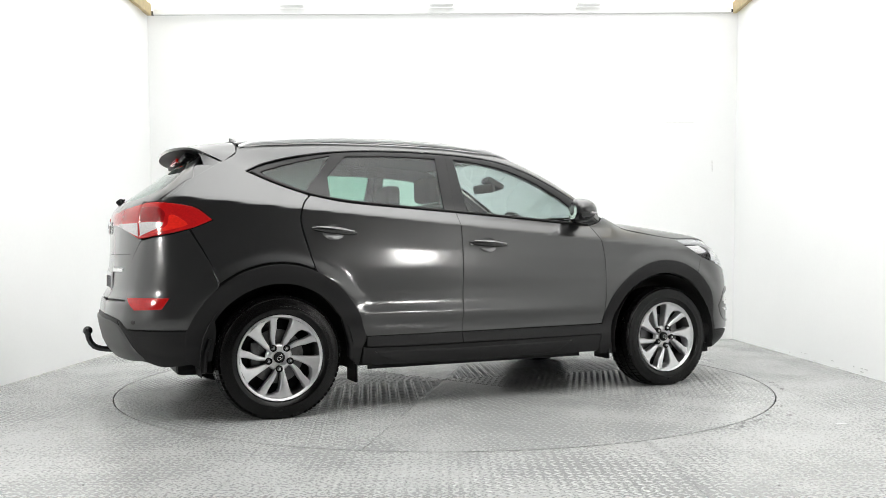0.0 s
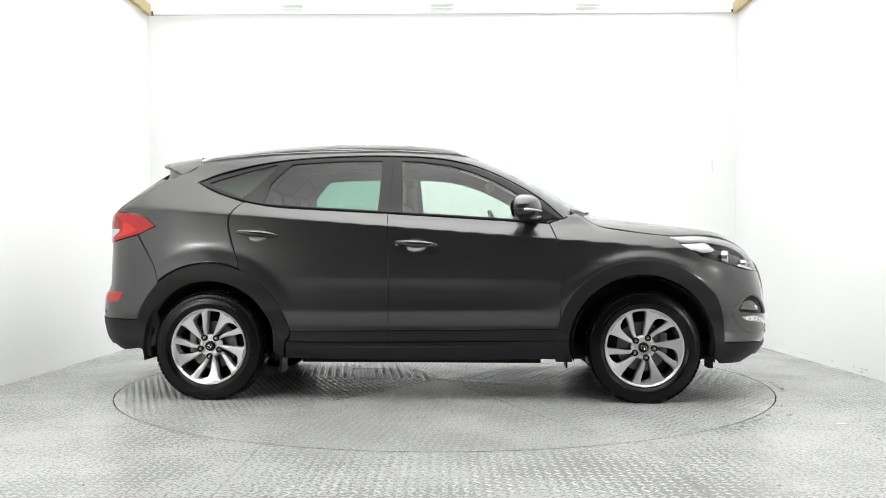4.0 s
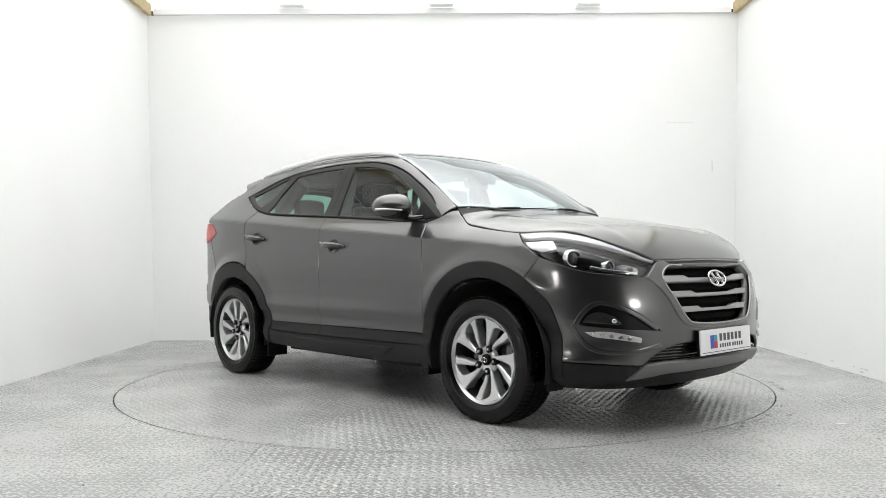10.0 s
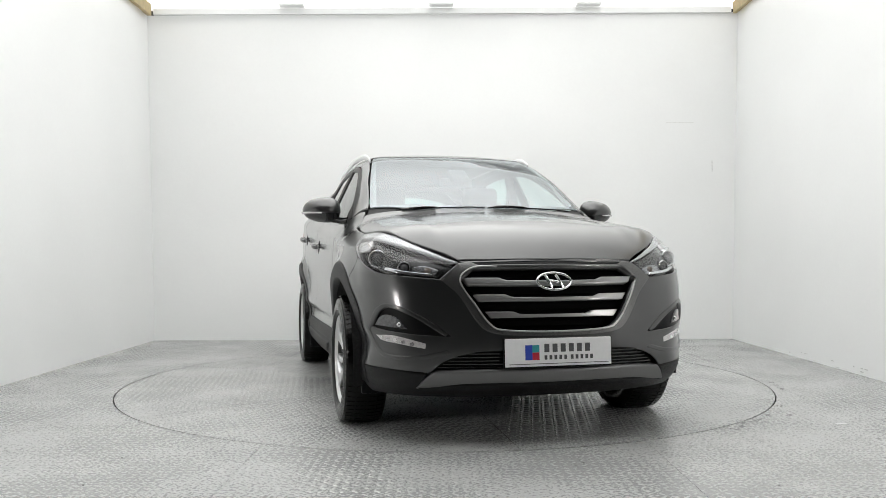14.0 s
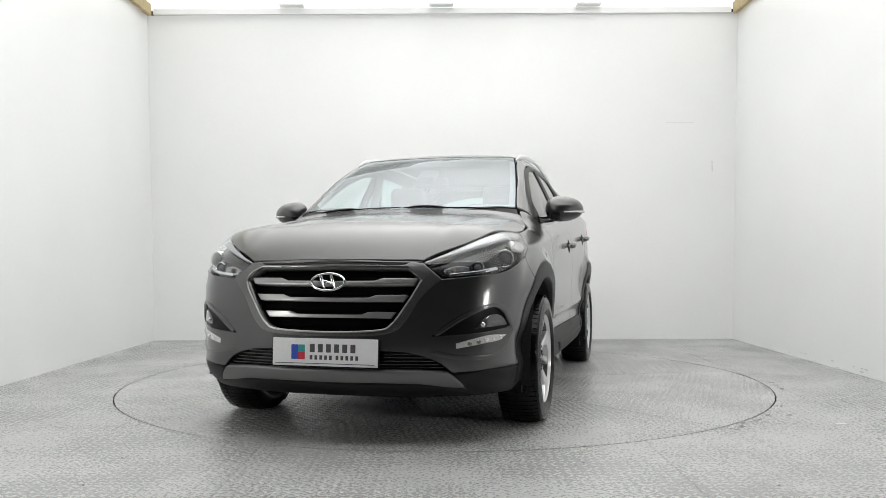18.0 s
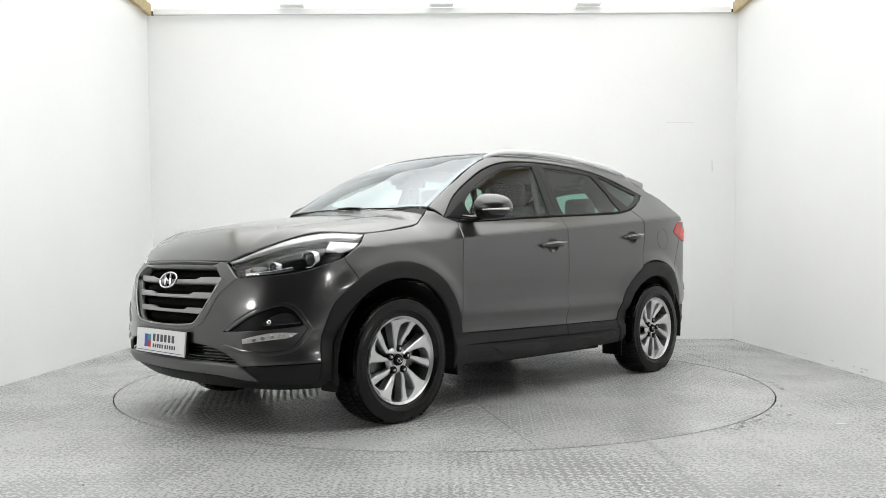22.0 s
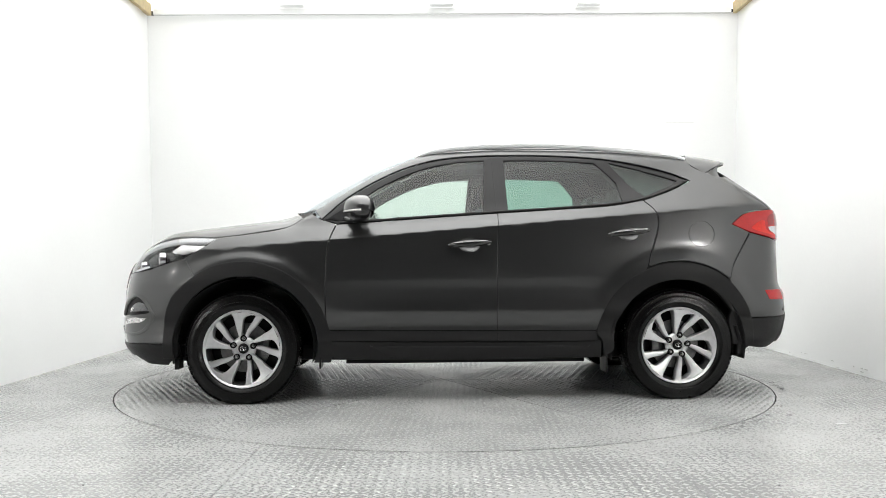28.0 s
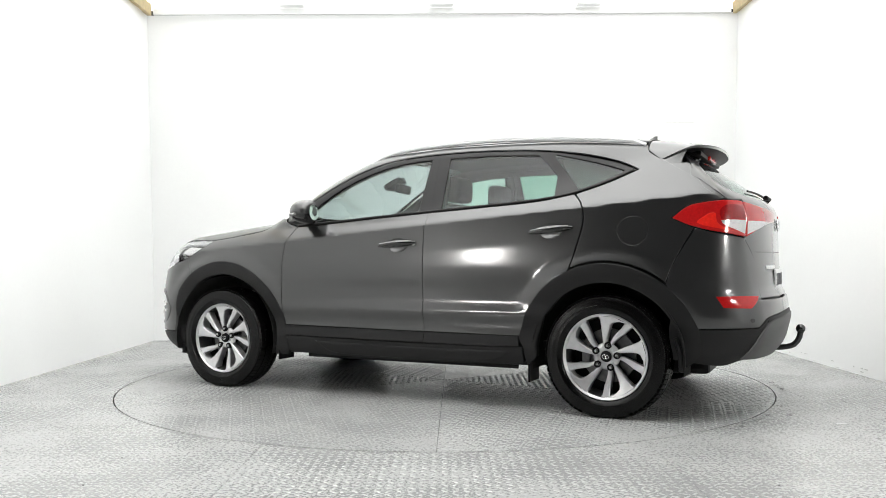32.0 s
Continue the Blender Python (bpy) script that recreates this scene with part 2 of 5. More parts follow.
def build_room():
    wall_sheet("wall_west", (-3.13, WALL_B + 0.05), (-3.02, FRONT), 0.09, "white painted studio wall beside the turntable")
    north = wall_sheet("wall_north", (3.40, WALL_B - 0.02), (-3.40, WALL_B + 0.03), 0.02, "white painted studio back wall")
    east = wall_sheet("wall_east", (3.05, FRONT), (3.10, WALL_B), 0.09, "white painted studio wall beside the turntable")
    # light ceiling with its wooden battens
    c = slab("ceiling", -3.4, 3.4, CEIL_FRONT, WALL_B + 0.2, CEIL + 0.10, CEIL + 0.16, M_LIGHT, "glowing white translucent ceiling sheet")
    tagged(c, category="ceiling")
    for n, x in (("trim", -3.17), ("trim", 3.15)):
        slab(n, x - 0.02, x + 0.02, CEIL_FRONT, WALL_B - 0.02, CEIL - 0.02, CEIL + 0.10, M_WOOD, "raw wooden batten along the light ceiling")
    slab("trim", -3.13, 3.11, WALL_B - 0.03, WALL_B + 0.01, CEIL - 0.01, CEIL + 0.05, M_WALL, "white strip under the light ceiling")
    for x in (-1.62, -0.02, 1.56):
        slab("trim", x - 0.13, x + 0.13, WALL_B - 0.14, WALL_B - 0.03, CEIL + 0.055, CEIL + 0.075, M_WALL, "white bracket under the light ceiling")
    # scuffs on the walls and dirt along the foot of one
    part("scuff", box_bm((0.008, 0.003, 0.12), (2.89, WALL_B - 0.026, 1.86)), M_SCUFF, north)
    part("scuff", box_bm((0.30, 0.003, 0.008), (2.55, WALL_B - 0.030, 2.33)), M_WALLGREY, north)
    rng = random.Random(3)
    for _ in range(16):
        y = rng.uniform(-0.6, 2.2)
        part("scuff", box_bm((0.004, rng.uniform(0.015, 0.05), rng.uniform(0.004, 0.009)), (3.084 - 0.0078 * (WALL_B - y), y, rng.choice((0.006, 0.012, 0.03, 0.055)))), M_SCUFF, east)
    # dim workshop that the camera stands in
    slab("wall_south", -6, 6, -9.1, -9.0, -0.02, 4.6, M_GREYROOM, "dim grey workshop wall opposite the studio")
    # unseen side walls and partitions, added pale to lighten reflections in the paint
    slab("wall_workshop", -6.1, -6, -9.0, FRONT, -0.02, 4.6, M_REFLECT_WALL, "unseen light grey side wall added for reflections in the car")
    slab("wall_workshop", 6, 6.1, -9.0, FRONT, -0.02, 4.6, M_REFLECT_WALL, "unseen light grey side wall added for reflections in the car")
    slab("wall_workshop", -6, -3.16, FRONT - 0.1, FRONT, -0.02, 4.6, M_REFLECT_WALL, "unseen light grey wall beside the studio opening, added for reflections")
    slab("wall_workshop", 3.16, 6, FRONT - 0.1, FRONT, -0.02, 4.6, M_REFLECT_WALL, "unseen light grey wall beside the studio opening, added for reflections")
    slab("ceiling_workshop", -6, 6, -9.0, FRONT + 0.05, 4.2, 4.3, M_GREYROOM, "dim grey workshop ceiling")
    # lamps that stand at both sides of the opening
    for sg in (1, -1):
        st = thing("flood_lamp", "white flood lamp on a stand beside the studio opening", "lamp", "flood lamps", pose(sg * 3.0, -3.85, 0, 0, 0, sg * 38))
        part("lamp_face", box_bm((0.36, 0.02, 0.20), (0, 0.05, 1.10), 0.004), M_LAMPGLOW, st)
        part("lamp_box", box_bm((0.54, 0.08, 0.34), (0, -0.005, 1.12), 0.01), M_BLACK, st)
        v, f = tube([(0, -0.02, 0.02), (0, -0.02, 1.0)], 0.016, 10)
        mesh_part("pole", v, f, M_BLACK, st, smooth=True)
        part("foot", box_bm((0.4, 0.3, 0.02), (0, -0.02, 0.01), 0.004), M_BLACK, st)
    # floor: steel plates with open joints round the turntable
    floor = tagged(new("floor"), "worn grey painted steel tread plate floor", "floor", kind="structure")
    R = RING + 0.009
    xs, ys = (-9.2, -0.858, 0.958, 2.235, 9.2), (-9.2, -2.925, 9.2)
    for i in range(4):
        for k in range(2):
            plate(floor, xs[i] + 0.0008, xs[i + 1] - 0.0008, ys[k] + 0.0008, ys[k + 1] - 0.0008, R)
    slab("pit", -9.2, 9.2, -9.2, 9.2, -0.14, -0.06, M_PIT, "dark pit under the floor plates")
    lugs("tread_relief", floor, [(-3.06, 3.06, -2.92, 2.9)], lambda x, y: (np.hypot(x, y - RING_Y) > R + 0.02) & (np.abs(x - 0.958) > 0.010) & (np.abs(x + 0.858) > 0.010) & (np.abs(x - 2.235) > 0.010), 0.0)


def plate(parent, x0, x1, y0, y1, hole):
    """A floor plate less the round opening."""
    from mathutils.geometry import delaunay_2d_cdt
    n = 160
    ring = [(hole * math.cos(2 * math.pi * i / n), RING_Y + hole * math.sin(2 * math.pi * i / n)) for i in range(n)]
    pts = [(x0, y0), (x1, y0), (x1, y1), (x0, y1)] + ring
    edges = [(0, 1), (1, 2), (2, 3), (3, 0)] + [(4 + i, 4 + (i + 1) % n) for i in range(n)]
    vo, _, fo, _, _, _ = delaunay_2d_cdt([Vector(p) for p in pts], edges, [], 0, 1e-6)
    V = np.array([(v.x, v.y) for v in vo])
    keep = []
    for f in fo:
        c = V[list(f)].mean(0)
        if x0 < c[0] < x1 and y0 < c[1] < y1 and np.hypot(c[0], c[1] - RING_Y) > hole * 0.9995:
            keep.append(f)
    if not keep:
        return
    bm = bmesh.new()
    vs = [bm.verts.new((p[0], p[1], 0.0)) for p in V]
    for f in keep:
        bm.faces.new([vs[i] for i in f])
    bmesh.ops.delete(bm, geom=[v for v in bm.verts if not v.link_faces], context="VERTS")
    bmesh.ops.recalc_face_normals(bm, faces=bm.faces)
    if bm.faces[0].normal.z < 0:
        bmesh.ops.reverse_faces(bm, faces=bm.faces)
    e = bmesh.ops.extrude_face_region(bm, geom=list(bm.faces))
    bmesh.ops.translate(bm, vec=(0, 0, -0.012), verts=[g for g in e["geom"] if isinstance(g, bmesh.types.BMVert)])
    bmesh.ops.recalc_face_normals(bm, faces=bm.faces)
    part("floor_plate", bm, M_FLOOR, parent)


def lugs(name, parent, areas, mask, turn, pitch=0.042, high=0.0032):
    """Raised tread lugs, crossed in turn on a square grid."""
    P, A = [], []
    for x0, x1, y0, y1 in areas:
        gx, gy = np.meshgrid(np.arange(math.floor(x0 / pitch), math.ceil(x1 / pitch)), np.arange(math.floor(y0 / pitch), math.ceil(y1 / pitch)))
        odd = ((gx + gy) % 2).ravel()
        px, py = (gx * pitch).ravel(), (gy * pitch).ravel()
        P.append(np.stack([px, py], 1))
        A.append(np.radians(45) + np.radians(90) * odd)
    P, A = np.concatenate(P), np.concatenate(A)
    c, s = math.cos(turn), math.sin(turn)
    P = P @ np.array([[c, s], [-s, c]])
    A = A + turn
    ok = mask(P[:, 0], P[:, 1])
    P, A = P[ok], A[ok]
    rng = np.random.RandomState(3)
    h = high * rng.uniform(0.6, 1.1, len(P))
    a, b, w, r = 0.0185, 0.011, 0.0062, 0.0115
    base = np.array([(-a, 0, 0), (-b, -w, 0), (b, -w, 0), (a, 0, 0), (b, w, 0), (-b, w, 0), (-r, 0, 1), (r, 0, 1)])
    ca, sa = np.cos(A), np.sin(A)
    X = P[:, 0, None] + base[:, 0] * ca[:, None] - base[:, 1] * sa[:, None]
    Y = P[:, 1, None] + base[:, 0] * sa[:, None] + base[:, 1] * ca[:, None]
    Z = base[:, 2] * h[:, None] - 0.0002 * (base[:, 2] == 0)
    verts = np.stack([X, Y, Z], 2).reshape(-1, 3)
    tri = np.array([(0, 1, 6), (1, 2, 7), (1, 7, 6), (2, 3, 7), (3, 4, 7), (4, 5, 6), (4, 6, 7), (5, 0, 6)])
    faces = (np.arange(len(P))[:, None, None] * 8 + tri).reshape(-1, 3)
    me = bpy.data.meshes.new(name)
    me.vertices.add(len(verts))
    me.vertices.foreach_set("co", verts.ravel())
    me.loops.add(faces.size)
    me.loops.foreach_set("vertex_index", faces.ravel().astype(np.int32))
    me.polygons.add(len(faces))
    me.polygons.foreach_set("loop_start", np.arange(0, faces.size, 3, dtype=np.int32))
    me.update(calc_edges=True)
    me.materials.append(M_LUG)
    ob = new(name, me)
    ob.parent = parent
    tagged(ob, "raised steel tread lugs", kind="stuff")
    return ob


build_room()
# ---- the car: its skin as one smooth solid, from which the panels are cut ----
def table(points, smooth=0.02):
    """A smooth function through (x, y) pairs given in rising x."""
    xs, ys = np.array(points, float).T
    g = np.arange(xs[0] - 0.5, xs[-1] + 0.5, 0.004)
    v = np.interp(g, xs, ys)
    lo, hi = g < xs[0], g > xs[-1]
    v[lo] = ys[0] + (g[lo] - xs[0]) * (ys[1] - ys[0]) / (xs[1] - xs[0])
    v[hi] = ys[-1] + (g[hi] - xs[-1]) * (ys[-1] - ys[-2]) / (xs[-1] - xs[-2])
    w = int(smooth * 3 / 0.004)
    k = np.exp(-0.5 * (np.arange(-w, w + 1) * 0.004 / smooth) ** 2)
    v2 = np.convolve(np.pad(v, w, mode="reflect", reflect_type="odd"), k / k.sum(), "valid")
    return lambda q: np.interp(q, g, v2)


HUB_F, HUB_R, HUB_Z, HUB_Y = 1.262, -1.408, 0.332, 0.80
SIDE = table([(0.15, 0.79), (0.22, 0.845), (0.30, 0.872), (0.37, 0.878), (0.41, 0.866), (0.46, 0.864), (0.50, 0.868), (0.530, 0.878), (0.56, 0.8815), (0.61, 0.8825),
              (0.68, 0.885), (0.75, 0.889), (0.90, 0.886), (1.047, 0.874)], 0.010)
LEDGE = table([(0.30, 0.0), (0.49, 0.0), (0.530, 0.007), (0.552, 0.0105), (0.575, 0.0035), (0.62, -0.0055), (0.70, -0.007), (0.82, 0.0), (1.1, 0.0)], 0.012)
LEDGE_FADE = table([(-1.3, 0.6), (-0.8, 1.0), (-0.2, 1.0), (0.25, 0.7), (0.70, 0.0), (2.0, 0.0)], 0.05)
TAPER = table([(-2.4, -0.17), (-2.1, -0.066), (-1.7, -0.004), (-1.2, 0.004), (-0.5, 0.001), (0.9, 0.0), (1.3, -0.005), (1.7, -0.03), (2.0, -0.075), (2.3, -0.16)], 0.12)
GLASS_T = table([(-2.1, -0.128), (-1.8, -0.082), (-1.5, -0.040), (-1.0, -0.012), (-0.3, 0.0), (0.4, -0.015), (0.9, -0.05), (1.2, -0.08)], 0.12)
NOSE = table([(0.12, 1.86), (0.20, 1.98), (0.27, 2.10), (0.34, 2.145), (0.45, 2.155), (0.55, 2.150), (0.65, 2.142), (0.76, 2.120), (0.85, 2.095), (0.92, 2.06), (1.0, 2.0)], 0.03)
TAIL = table([(0.15, -2.00), (0.25, -2.14), (0.38, -2.25), (0.52, -2.285), (0.64, -2.275), (0.70, -2.235), (0.90, -2.225), (1.0, -2.222), (1.10, -2.222), (1.17, -2.21), (1.21, -2.17), (1.30, -2.05), (1.38, -1.94), (1.5, -1.775), (1.65, -1.57)], 0.018)
TOP = table([(-2.3, 1.46), (-1.95, 1.525), (-1.75, 1.560), (-1.5, 1.593), (-1.1, 1.624), (-0.7, 1.636), (-0.3, 1.632), (0.0, 1.613), (0.12, 1.599), (0.25, 1.565), (0.5, 1.470), (0.75, 1.340),
             (0.9, 1.250), (0.98, 1.190), (1.05, 1.166), (1.15, 1.153), (1.35, 1.130), (1.55, 1.106), (1.75, 1.072), (1.85, 1.044), (1.95, 0.998), (2.02, 0.950), (2.09, 0.885), (2.16, 0.80)], 0.03)
CROWN = table([(-2.2, 0.18), (-1.5, 0.11), (-0.3, 0.09), (0.1, 0.10), (0.3, 0.128), (0.5, 0.185), (0.8, 0.26), (0.95, 0.205), (1.1, 0.135), (1.5, 0.14), (1.9, 0.10), (2.1, 0.06)], 0.06)


def smax(a, b, k):
    h = np.maximum(k - np.abs(a - b), 0) / k
    return np.maximum(a, b) + h * h * k / 4


def shoulder(x):
    return 1.045 - 0.081 * x


def skin(x, y, z):
    """Below zero inside the car's body, above zero outside."""
    y = np.abs(y)
    s = shoulder(x)
    q = np.where(z < 0.7, z, 0.7 + (z - 0.7) * 0.347 / (s - 0.7))
    low = SIDE(np.minimum(q, 1.047)) + TAPER(x) + LEDGE(z) * LEDGE_FADE(x)
    over = np.maximum(z - s, 0)
    low = low - 0.95 * np.maximum(np.sqrt(over**2 + 0.013**2) - 0.013, 0)
    for hx, r0, r1, amp in ((HUB_F, 0.534, 0.602, 0.027), (HUB_R, 0.512, 0.588, 0.029)):
        r = np.hypot(x - hx, np.minimum(z - HUB_Z, 0.62))
        fade = np.clip((z - 0.50) / 0.30, 0, 1)
        ramp = (np.logaddexp(0, (r1 - r) / 0.014) - np.logaddexp(0, (r0 - r) / 0.014)) * 0.014 / (r1 - r0)
        low = low + amp * fade * fade * (3 - 2 * fade) * ramp
    up = np.maximum(z - 1.15, -0.03)
    green = 0.80 - 0.44 * up - 0.10 * up * np.abs(up) + GLASS_T(x)
    side = y - smax(low, green, 0.03)
    nose = (x - (NOSE(z) - 0.40 * y**2.7)) * 0.95
    tail = ((TAIL(z) + 0.27 * y**2.6) - x) * 0.9
    top = (z - (TOP(x) - CROWN(x) * y**2.2)) * np.interp(x, [0.1, 0.3, 0.8, 1.1], [1, 0.88, 0.88, 1])
    body = smax(side, top, np.interp(x, [0.2, 0.9, 1.3], [0.095, 0.07, 0.08]))
    body = smax(body, nose, 0.16)
    body = smax(body, tail, np.interp(z, [0.5, 1.0, 1.3], [0.16, 0.10, 0.07]))
    return smax(body, 0.20 - z, 0.04)


AXIS_F, AXIS_R = 1.15, -1.25


def rays(view, uv):
    """Start and way of the line along which a 2D outline of that view is laid on the skin."""
    u, v = uv[:, 0], uv[:, 1]
    z0 = np.zeros_like(u)
    if view in ("left", "right"):
        sg = 1.0 if view == "left" else -1.0
        return np.stack([u, z0, v], 1), np.stack([z0, z0 + sg, z0], 1)
    if view == "top":
        return np.stack([u, v, z0 + 0.7], 1), np.stack([z0, z0, z0 + 1], 1)
    a = np.radians(u)  # front and rear: degrees round an upright axis, and height
    if view == "front":
        return np.stack([z0 + AXIS_F, z0, v], 1), np.stack([np.cos(a), np.sin(a), z0], 1)
    return np.stack([z0 + AXIS_R, z0, v], 1), np.stack([-np.cos(a), np.sin(a), z0], 1)


def on_skin(view, uv):
    p, d = rays(view, np.asarray(uv, float))
    lo, hi = np.full(len(p), 0.15), np.full(len(p), 1.7)
    for _ in range(34):
        mid = (lo + hi) / 2
        q = p + d * mid[:, None]
        out = skin(q[:, 0], q[:, 1], q[:, 2]) > 0
        hi, lo = np.where(out, mid, hi), np.where(out, lo, mid)
    q = p + d * hi[:, None]
    e = 2e-3
    g = np.stack([skin(*(q + np.eye(3)[i] * e).T) - skin(*(q - np.eye(3)[i] * e).T) for i in range(3)], 1)
    return q, g / np.maximum(np.linalg.norm(g, axis=1), 1e-9)[:, None]


def inside(poly, pts):
    x, y = pts[:, 0], pts[:, 1]
    c = np.zeros(len(pts), bool)
    a = poly
    b = np.roll(poly, -1, 0)
    for (x0, y0), (x1, y1) in zip(a, b):
        if y0 != y1:
            c ^= ((y0 > y) != (y1 > y)) & (x < (x1 - x0) * (y - y0) / (y1 - y0) + x0)
    return c


def area2(poly):
    a, b = poly, np.roll(poly, -1, 0)
    return 0.5 * np.sum(a[:, 0] * b[:, 1] - b[:, 0] * a[:, 1])


def grown(poly, d, sx):
    """The outline moved outwards by d metres (sx: metres per unit of its first axis)."""
    q = poly * np.array([sx, 1.0])
    sg = 1.0 if area2(q) > 0 else -1.0
    e = np.roll(q, -1, 0) - q
    e /= np.maximum(np.linalg.norm(e, axis=1), 1e-9)[:, None]
    n = np.stack([e[:, 1], -e[:, 0]], 1) * sg
    m = n + np.roll(n, 1, 0)
    m /= np.maximum((m * m).sum(1) / 2, 0.5)[:, None]
    return (q + m * d) / np.array([sx, 1.0])


def panel(name, view, outline, material, parent, holes=(), offset=0.0, gap=0.002, thick=0.014, res=0.03, label="", step=0.02, lip=0.0025):
    """A sheet of the car's skin inside an outline, less its holes, with rounded and returned edges."""
    from mathutils.geometry import delaunay_2d_cdt
    sx = 0.0165 if view in ("front", "rear") else 1.0
    loops = []
    for i, o in enumerate((outline, *holes)):
        o = [((q[0] * sx, *q[1:])) for q in o]
        s = smooth2(o, step) / np.array([sx, 1.0])
        loops.append(grown(s, -gap if i == 0 else gap, sx))
    ringed = [grown(l, -lip if i == 0 else lip, sx) for i, l in enumerate(loops)]
    flat = [l * np.array([sx, 1.0]) for l in ringed]
    lo, hi = flat[0].min(0), flat[0].max(0)
    gx, gy = np.meshgrid(np.arange(lo[0] + res / 2, hi[0], res), np.arange(lo[1] + res / 2, hi[1], res))
    gx[::2] += res / 2
    g = np.stack([gx.ravel(), gy.ravel()], 1)
    ok = inside(flat[0], g)
    for h in flat[1:]:
        ok &= ~inside(h, g)
    g = g[ok]
    border = np.concatenate(flat)
    keep = np.ones(len(g), bool)
    for i in range(0, len(g), 2000):
        dd = ((g[i:i + 2000, None, :] - border[None]) ** 2).sum(2).min(1)
        keep[i:i + 2000] = dd > (res * 0.45) ** 2
    g = g[keep]
    verts = [Vector(p) for p in np.concatenate([border, g])]
    edges, k = [], 0
    for l in flat:
        edges += [(k + i, k + (i + 1) % len(l)) for i in range(len(l))]
        k += len(l)
    vo, _, fo, _, _, _ = delaunay_2d_cdt(verts, edges, [], 0, 1e-7)
    V = np.array([(v.x, v.y) for v in vo])
    F = np.array(fo)
    cen = V[F].mean(1)
    ok = inside(flat[0], cen)
    for h in flat[1:]:
        ok &= ~inside(h, cen)
    F = F[ok]
    P, N = on_skin(view, V / np.array([sx, 1.0]))
    depth = offset(V / np.array([sx, 1.0])) if callable(offset) else np.full(len(V), offset)
    P = P + N * depth[:, None]
    # wind the faces outwards
    fn = np.cross(P[F[:, 1]] - P[F[:, 0]], P[F[:, 2]] - P[F[:, 0]])
    flip = (fn * N[F].mean(1)).sum(1) < 0
    F[flip] = F[flip][:, ::-1]
    allP, allN, faces = [P], [N], [tuple(f) for f in F]
    base = len(P)
    from_key = {}
    for i, p in enumerate(V):
        from_key[(round(p[0], 5), round(p[1], 5))] = i
    for l, r in zip(loops, flat):
        A, NA = on_skin(view, l)
        ids = [from_key.get((round(p[0], 5), round(p[1], 5))) for p in r]
        if any(i is None for i in ids):
            ids = [int(np.argmin(((V - p) ** 2).sum(1))) for p in r]
        da = (offset(l) if callable(offset) else np.full(len(l), offset))[:, None]
        out = A - P[ids] + NA * da
        out = out - NA * (out * NA).sum(1)[:, None]
        out /= np.maximum(np.linalg.norm(out, axis=1), 1e-9)[:, None]
        r1 = A + NA * (da - 0.7 * lip)
        r2 = A + NA * (da - thick)
        n1 = NA + out * 0.5
        n1 /= np.linalg.norm(n1, axis=1)[:, None]
        m = len(l)
        allP += [r1, r2]
        allN += [n1, out]
        for i in range(m):
            j = (i + 1) % m
            for q in ((ids[i], ids[j], base + j, base + i), (base + i, base + j, base + m + j, base + m + i)):
                faces.append(q)
        base += 2 * m
    allP, allN = np.concatenate(allP), np.concatenate(allN)
    for i in range(len(F), len(faces)):
        q = faces[i]
        a, b, c_ = allP[q[0]], allP[q[1]], allP[q[2]]
        if np.dot(np.cross(b - a, c_ - a), allN[q[2]]) < 0:
            faces[i] = q[::-1]
    me = bpy.data.meshes.new(name)
    me.from_pydata(allP.tolist(), [], faces)
    me.shade_smooth()
    if callable(offset):  # the relief bends the skin's own normals
        rel = np.zeros_like(P)
        fn = np.cross(P[F[:, 1]] - P[F[:, 0]], P[F[:, 2]] - P[F[:, 0]])
        for k in range(3):
            np.add.at(rel, F[:, k], fn)
        allN[:len(P)] = rel / np.maximum(np.linalg.norm(rel, axis=1), 1e-12)[:, None]
    me.normals_split_custom_set_from_vertices(allN.tolist())
    me.materials.append(material)
    ob = new(name, me)
    ob.parent = parent
    if label:
        ob["label"] = label
    return ob


def both(name, outline, material, parent, **kw):
    """The same panel on the two flanks."""
    a = panel(name, "left", outline, material, parent, **kw)
    b = panel(name, "right", outline, material, parent, **kw)
    return a, b


def arc(cx, cz, r, a0, a1, n=9):
    """Points of an arc in the flank view, angles in degrees from forwards over the top."""
    return [(cx + r * math.cos(math.radians(a0 + (a1 - a0) * i / (n - 1))), cz + r * math.sin(math.radians(a0 + (a1 - a0) * i / (n - 1)))) for i in range(n)]


CAR = thing("car", "dark grey metallic five-door sport utility car on a steel turntable", "car")
# ---- body panels ----
def mirror_top(half):
    """A closed outline in the top view from its half with y >= 0, front to rear."""
    return [*half, *[(q[0], -q[1], *q[2:]) for q in reversed(half) if q[1] > 1e-6]]


def mirror_deg(half):
    return [*half, *[(-q[0], *q[1:]) for q in reversed(half) if abs(q[0]) > 1e-6]]


def flip(sg, pts):
    return [(sg * q[0], *q[1:]) for q in pts]


def seen_from_side(top_points):
    """Points given in the top view, as (x, z) of the skin there."""
    P, _ = on_skin("top", np.array([q[:2] for q in top_points], float))
    return [(float(p[0]), float(p[2]), *q[2:]) for p, q in zip(P, top_points)]


